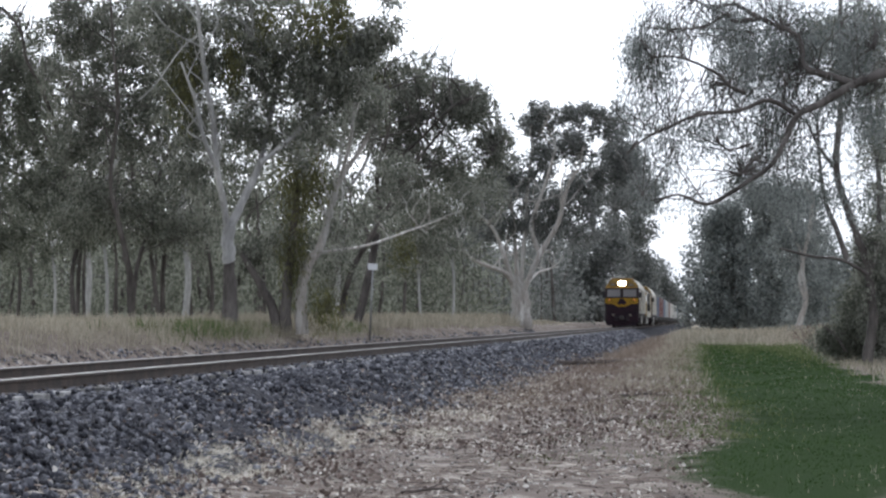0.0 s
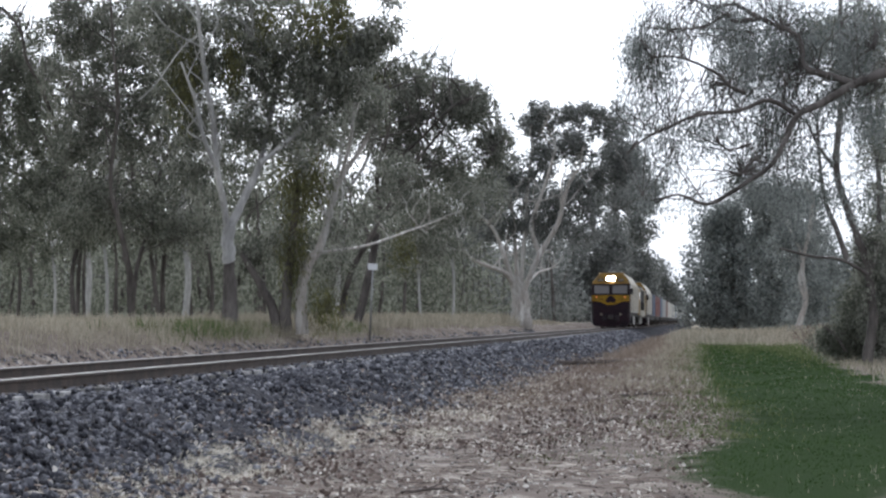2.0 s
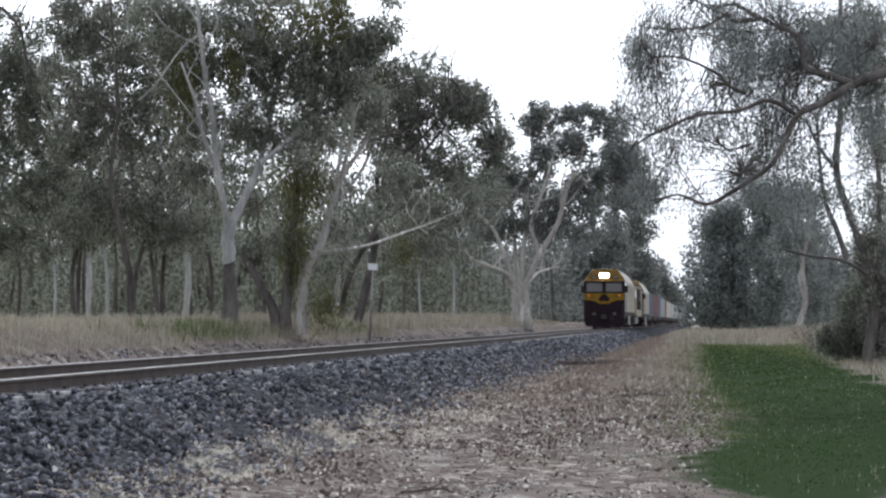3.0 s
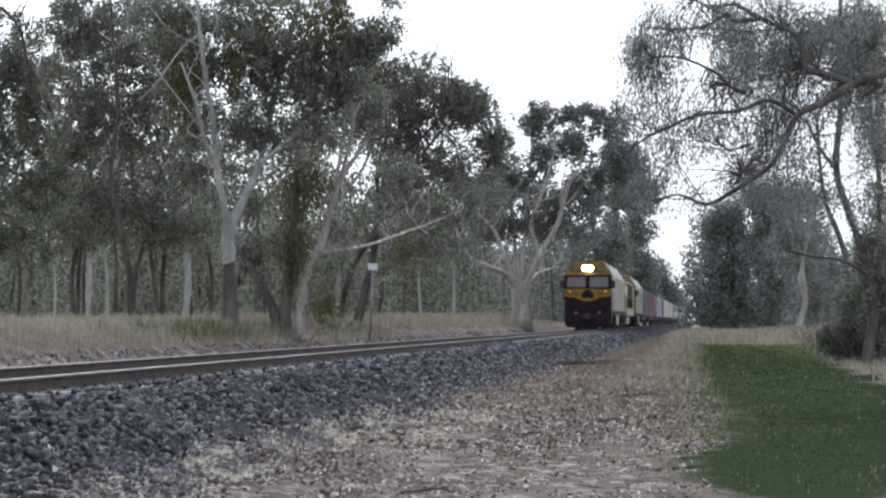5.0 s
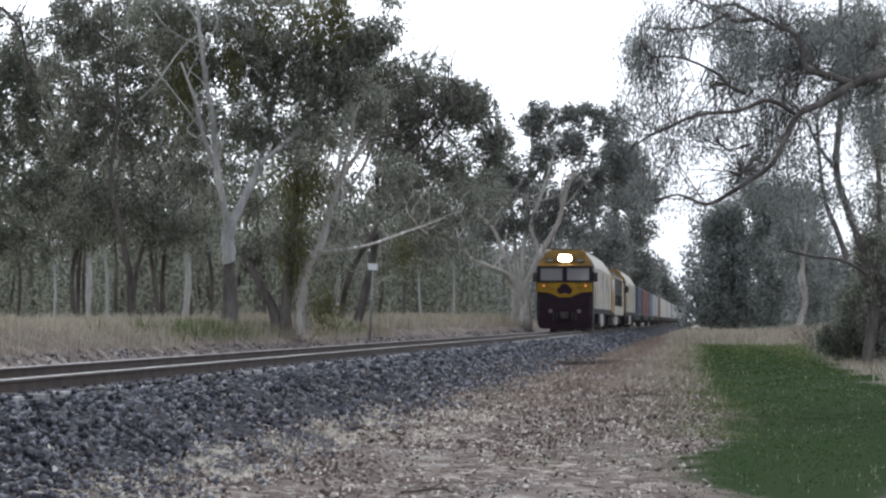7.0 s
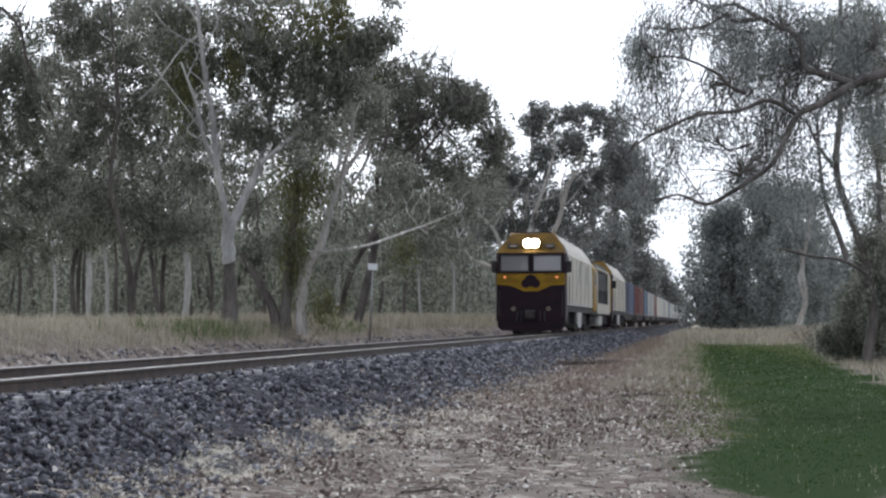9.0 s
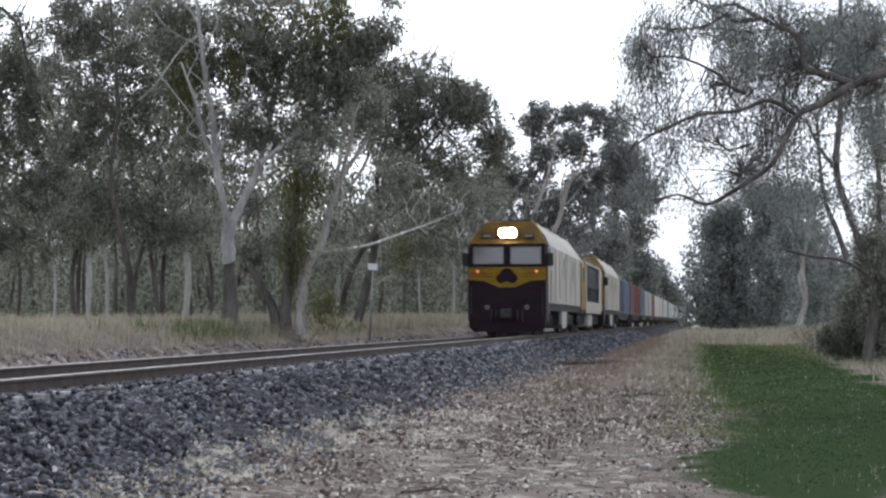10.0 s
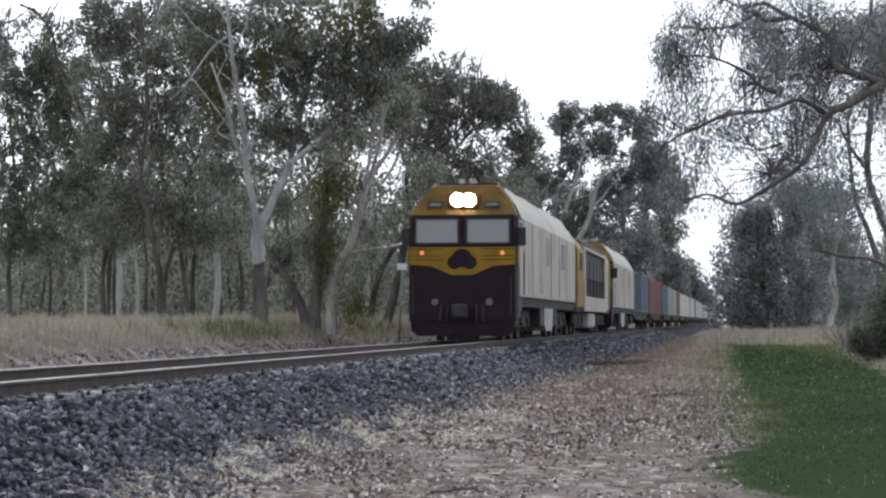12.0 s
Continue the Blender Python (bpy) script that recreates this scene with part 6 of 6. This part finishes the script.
        bm = cyl(bm_new(), (s * 0.72, 0.02, 1.08), (s * 0.72, -0.03, 1.08), 0.10, 0.09, 12)
        part("ditch_light", bm, BOARD, root, "unlit lamp low on the nose")
        hr = cyl(bm_new(), (s * 1.3, -0.05, 0.75), (s * 1.3, -0.05, 1.85), 0.018, 0.018, 8)
        cyl(hr, (s * 1.3, 0.03, 1.8), (s * 1.3, -0.05, 1.8), 0.015, 0.015, 6)
        cyl(hr, (s * 1.3, 0.03, 0.8), (s * 1.3, -0.05, 0.8), 0.015, 0.015, 6)
        part("handrail", hr, GRIME, root)
    # headlamp
    bm = box(bm_new(), -0.42, 0.42, 0.22, 0.62, 3.70, 4.14, 0.06)
    lampbox = part("headlamp_housing", bm, GOLD_DIMMED, root)
    bm = bm_new()
    for s in (-1, 1):
        cyl(bm, (s * 0.15, 0.23, 3.92), (s * 0.15, 0.19, 3.92), 0.19, 0.175, 20)
    part("headlamp", bm, HEADLAMP if lead else GLASS, lampbox, "glowing twin headlamp" if lead else "")
    # number boards with plain bars, horn pair on the roof
    for s in (-1, 1):
        bm = slab(bm_new(), [(s * 0.55, 0.30, 3.70), (s * 1.0, 0.30, 3.70), (s * 0.95, 0.42, 3.90), (s * 0.55, 0.42, 3.90)], (0, -0.04, 0))
        board = part("number_board", bm, GRIME, root, "dark number board")
        bm = slab(bm_new(), [(s * 0.62, 0.275, 3.76), (s * 0.9, 0.275, 3.76), (s * 0.9, 0.34, 3.84), (s * 0.62, 0.34, 3.84)], (0, -0.03, 0))
        part("number_bar", bm, BOARD, board, "plain pale bar")
        bm = cyl(bm_new(), (s * 0.16, 1.2, 4.50), (s * 0.16, 1.75, 4.48), 0.09, 0.03, 12)
        part("horn", bm, GREYPAINT, root)
        for z in (0.45, 0.75, 1.05):
            bm = box(bm_new(), min(s * 1.25, s * 1.5), max(s * 1.25, s * 1.5), 1.65, 2.05, z, z + 0.03)
            part("step", bm, GRIME, root)
        bm = cyl(bm_new(), (s * 1.47, 1.62, 1.3), (s * 1.47, 1.62, 2.5), 0.02, 0.02, 8)
        part("grab_rail", bm, BLACK, root)
        bm = box(bm_new(), min(s * 1.452, s * 1.462), max(s * 1.452, s * 1.462), 2.0, length - 0.6, 1.25, 1.36)
        part("sill_stripe", bm, GREYPAINT, root)
    # pilot
    bm = slab(bm_new(), [(-1.38, 0.06, 0.60), (-1.38, 0.06, 0.30), (-1.2, 0.06, 0.14), (1.2, 0.06, 0.14), (1.38, 0.06, 0.30), (1.38, 0.06, 0.60)], (0, 0.06, 0))
    part("pilot", bm, MAROON, root, "dark pilot plate with cut lower corners")
    for x in (-0.55, -0.38, 0.38, 0.55):
        bm = cyl(bm_new(), (x, 0.0, 1.0), (x * 1.05, -0.12, 0.55), 0.025, 0.025, 8)
        part("brake_hose", bm, BLACK, root)
    bm = box(bm_new(), -0.42, 0.42, 0.2, 0.5, 0.05, 0.5, 0.03)
    part("rail_guard", bm, GRIME, root)
    coupler(root, 0.05, -1)
    coupler(root, length - 0.35, 1)
    bogie(root, 3.6, (-1.8, 0.0, 1.8))
    bogie(root, length - 4.0, (-1.8, 0.0, 1.8))
    # rear end
    bm = box(bm_new(), -1.40, 1.40, length - 0.5, length - 0.35, 1.12, 3.6, 0.05)
    part("rear_end", bm, GOLD, root, "gold painted rear end sheet")
    root.scale.x = 1.05
    return root


def hood_locomotive(label, length=18.6):
    """Second unit: hood type with side walkway, cab behind a gold nose and dark open radiator bay."""
    root = tagged(new("locomotive"), label, "locomotive", "locomotives of the train")
    bm = loft(bm_new(), [body_ring(y, 1.42, 1.1, 3.3, 4.05, 0.9) for y in (0.1, 1.6, 3.0)])
    part("cab", bm, GOLD, root, "gold painted cab end")
    bm = loft(bm_new(), [body_ring(y, 1.40, 1.1, 3.3, 4.0, 0.9) for y in (16.4, 17.4, length - 0.4)])
    part("rear_hood", bm, CREAM, root, "cream rear hood")
    bm = box(bm_new(), -1.30, 1.30, 3.0, 16.38, 1.1, 3.82, 0.12)
    part("hood", bm, BLACK, root, "sooty dark engine hood")
    for s in (-1, 1):
        bm = box(bm_new(), min(s * 1.38, s * 1.45), max(s * 1.38, s * 1.45), 3.0, 16.4, 0.95, 1.55, 0.01)
        part("walkway_skirt", bm, CREAM, root)
        bm = box(bm_new(), min(s * 1.3, s * 1.42), max(s * 1.3, s * 1.42), 3.0, 16.4, 3.42, 3.55, 0.02)
        part("cantrail", bm, CREAM, root)
        for y in (3.6, 16.0):
            bm = box(bm_new(), min(s * 1.36, s * 1.44), max(s * 1.36, s * 1.44), y - 0.4, y + 0.4, 1.5, 3.45, 0.01)
            part("pillar", bm, CREAM, root)
        bm = box(bm_new(), min(s * 1.402, s * 1.43), max(s * 1.402, s * 1.43), length - 1.3, length - 0.42, 1.15, 3.3, 0.01)
        part("end_band", bm, GOLD, root, "gold band at the rear end")
        bm = box(bm_new(), min(s * 1.41, s * 1.435), max(s * 1.41, s * 1.435), 1.0, 2.3, 2.5, 3.2, 0.01)
        part("side_window", bm, GLASS, root)
        bm = slab(bm_new(), [(s * 0.12, 0.09, 2.6), (s * 1.2, 0.09, 2.6), (s * 1.2, 0.09, 3.2), (s * 0.12, 0.09, 3.2)], (0, -0.03, 0))
        part("windscreen", bm, GLASS, root)
    for y in (5.2, 7.4, 9.6):
        bm = cyl(bm_new(), (0, y, 3.84), (0, y, 3.96), 0.62, 0.58, 20)
        part("radiator_fan", bm, GRIME, root)
    for s in (-1, 1):
        for k in range(11):
            bm = cyl(bm_new(), (s * 1.42, 4.2 + k * 1.15, 1.5), (s * 1.42, 4.2 + k * 1.15, 2.3), 0.018, 0.018, 6)
            part("stanchion", bm, BLACK, root)
        bm = cyl(bm_new(), (s * 1.42, 3.4, 2.3), (s * 1.42, 15.8, 2.3), 0.02, 0.02, 6)
        part("handrail", bm, BLACK, root)
        for k in range(6):
            bm = box(bm_new(), min(s * 1.29, s * 1.325), max(s * 1.29, s * 1.325), 3.6 + k * 2.1, 5.3 + k * 2.1, 1.6, 3.1, 0.01)
            part("engine_door", bm, BLACK, root)
    bm = box(bm_new(), -1.36, 1.36, 0.0, length, 0.90, 1.1, 0.02)
    part("underframe", bm, GRIME, root)
    bm = box(bm_new(), -1.3, 1.3, 7.6, 11.2, 0.26, 0.9, 0.1)
    part("fuel_tank", bm, GREYPAINT, root, "pale grey fuel tank")
    coupler(root, 0.05, -1)
    coupler(root, length - 0.05, 1)
    bogie(root, 3.4, (-1.8, 0.0, 1.8))
    bogie(root, length - 3.6, (-1.8, 0.0, 1.8))
    root.scale.x = 1.05
    return root


def flat_wagon(length=24.6):
    root = tagged(new("container_wagon"), "dark grimy flat container wagon on two bogies", "wagon", "wagons of the train")
    bm = box(bm_new(), -1.25, 1.25, 0.3, length - 0.3, 0.98, 1.12, 0.01)
    for s in (-1, 1):
        slab(bm, [(s * 1.2, 0.4, 1.0), (s * 1.2, 4.5, 0.85), (s * 1.2, 7.0, 0.62), (s * 1.2, length - 7, 0.62), (s * 1.2, length - 4.5, 0.85), (s * 1.2, length - 0.4, 1.0)], (s * -0.08, 0, 0))
    part("deck", bm, GRIME, root)
    for y in (2.3, length - 2.3):
        bogie(root, y, (-0.88, 0.88), r=0.46)
    coupler(root, 0.3, -1)
    coupler(root, length - 0.3, 1)
    return root


def container(colour, label, length=12.19, high=2.6):
    root = tagged(new("shipping_container"), label, "container", "containers on the train")
    n = int(length / 0.28)
    bm = bm_new()
    xs = []
    for i in range(n):
        y = i * length / n
        xs += [(1.20, y), (1.165, y + 0.07), (1.165, y + 0.14), (1.20, y + 0.21)]
    xs.append((1.20, length))
    outline = xs + [(-x, y) for x, y in xs[::-1]]
    lo = [bm.verts.new((x, y, 0.12)) for x, y in outline]
    hi = [bm.verts.new((x, y, high - 0.1)) for x, y in outline]
    for i in range(len(outline)):
        k = (i + 1) % len(outline)
        bm.faces.new((lo[i], lo[k], hi[k], hi[i]))
    part("corrugated_wall", bm, colour, root)
    bm = box(bm_new(), -1.20, 1.20, 0.02, length - 0.02, high - 0.1, high - 0.03)
    part("roof", bm, colour, root)
    bm = box(bm_new(), -1.20, 1.20, 0.02, length - 0.02, 0.03, 0.12)
    part("floor_frame", bm, colour, root)
    for x in (-1.22, 1.10):
        for y in (0, length - 0.12):
            bm = box(bm_new(), x, x + 0.12, y, y + 0.12, 0, high)
            part("corner_post", bm, colour, root)
    return root


def paint(name, c):
    return shade(name, c, tuple(k * 0.75 for k in c), 0.8, 0.55, stretch=(1, 1, 0.3))


def build_train():
    y = 0.0
    MOVERS.append((locomotive("cream-sided locomotive with gold and maroon nose, headlamp lit", length=20.0), y, 0.0))
    y += 20.9
    MOVERS.append((hood_locomotive("second locomotive with gold cab end and dark engine bay", 19.6), y, 0.0))
    y += 20.5
    MOVERS.append((locomotive("third locomotive with faded cream sides, lamps unlit", False, length=20.6), y, 0.0))
    y += 21.6
    navy, blue, red = paint("navy_container_paint", (0.03, 0.036, 0.07)), paint("blue_container_paint", (0.085, 0.11, 0.17)), paint("red_oxide_container_paint", (0.16, 0.055, 0.05))
    grey, pale, teal = paint("grey_container_paint", (0.36, 0.36, 0.35)), paint("white_container_paint", (0.52, 0.50, 0.45)), paint("slate_blue_container_paint", (0.10, 0.15, 0.22))
    kinds = {"navy": navy, "blue": blue, "red": red, "grey": grey, "white": pale, "slate": teal}
    order = ["navy", "blue", "red", "red", "slate", "grey", "grey", "red", "white", "white"]
    wagon, boxes = flat_wagon(), {}
    for k in range(19):
        w = wagon if k == 0 else copy_thing(wagon, Matrix())
        MOVERS.append((w, y, 0.0))
        for j in range(2):
            c = order[2 * k + j] if 2 * k + j < len(order) else ("white", "grey", "white", "white", "slate")[(2 * k + j) % 5]
            if c not in boxes:
                ob = boxes[c] = container(kinds[c], "worn %s corrugated shipping container on a flat wagon" % c)
            else:
                ob = copy_thing(boxes[c], Matrix())
            MOVERS.append((ob, y + 0.1 + j * 12.25, 1.124))
        y += 25.6


build_train()


def motions():
    stops = [0.0, 0.1, 0.2, 0.5] + [float(t) for t in range(1, 12)] + [11.5, 11.8, 11.9, 12.0]
    for ob, y, z in MOVERS:
        walk(ob, [(t, pose(TRACK_X, NOSE + y + SPEED * (12.0 - t), RAIL_Z + z)) for t in stops])
    for ob, r, y, z in WHEELS[:18]:
        walk(ob, [(k / 15, pose(0, y, z, -math.degrees(SPEED / r * k / 15) % 360, 0, 0)) for k in range(181)])


motions()
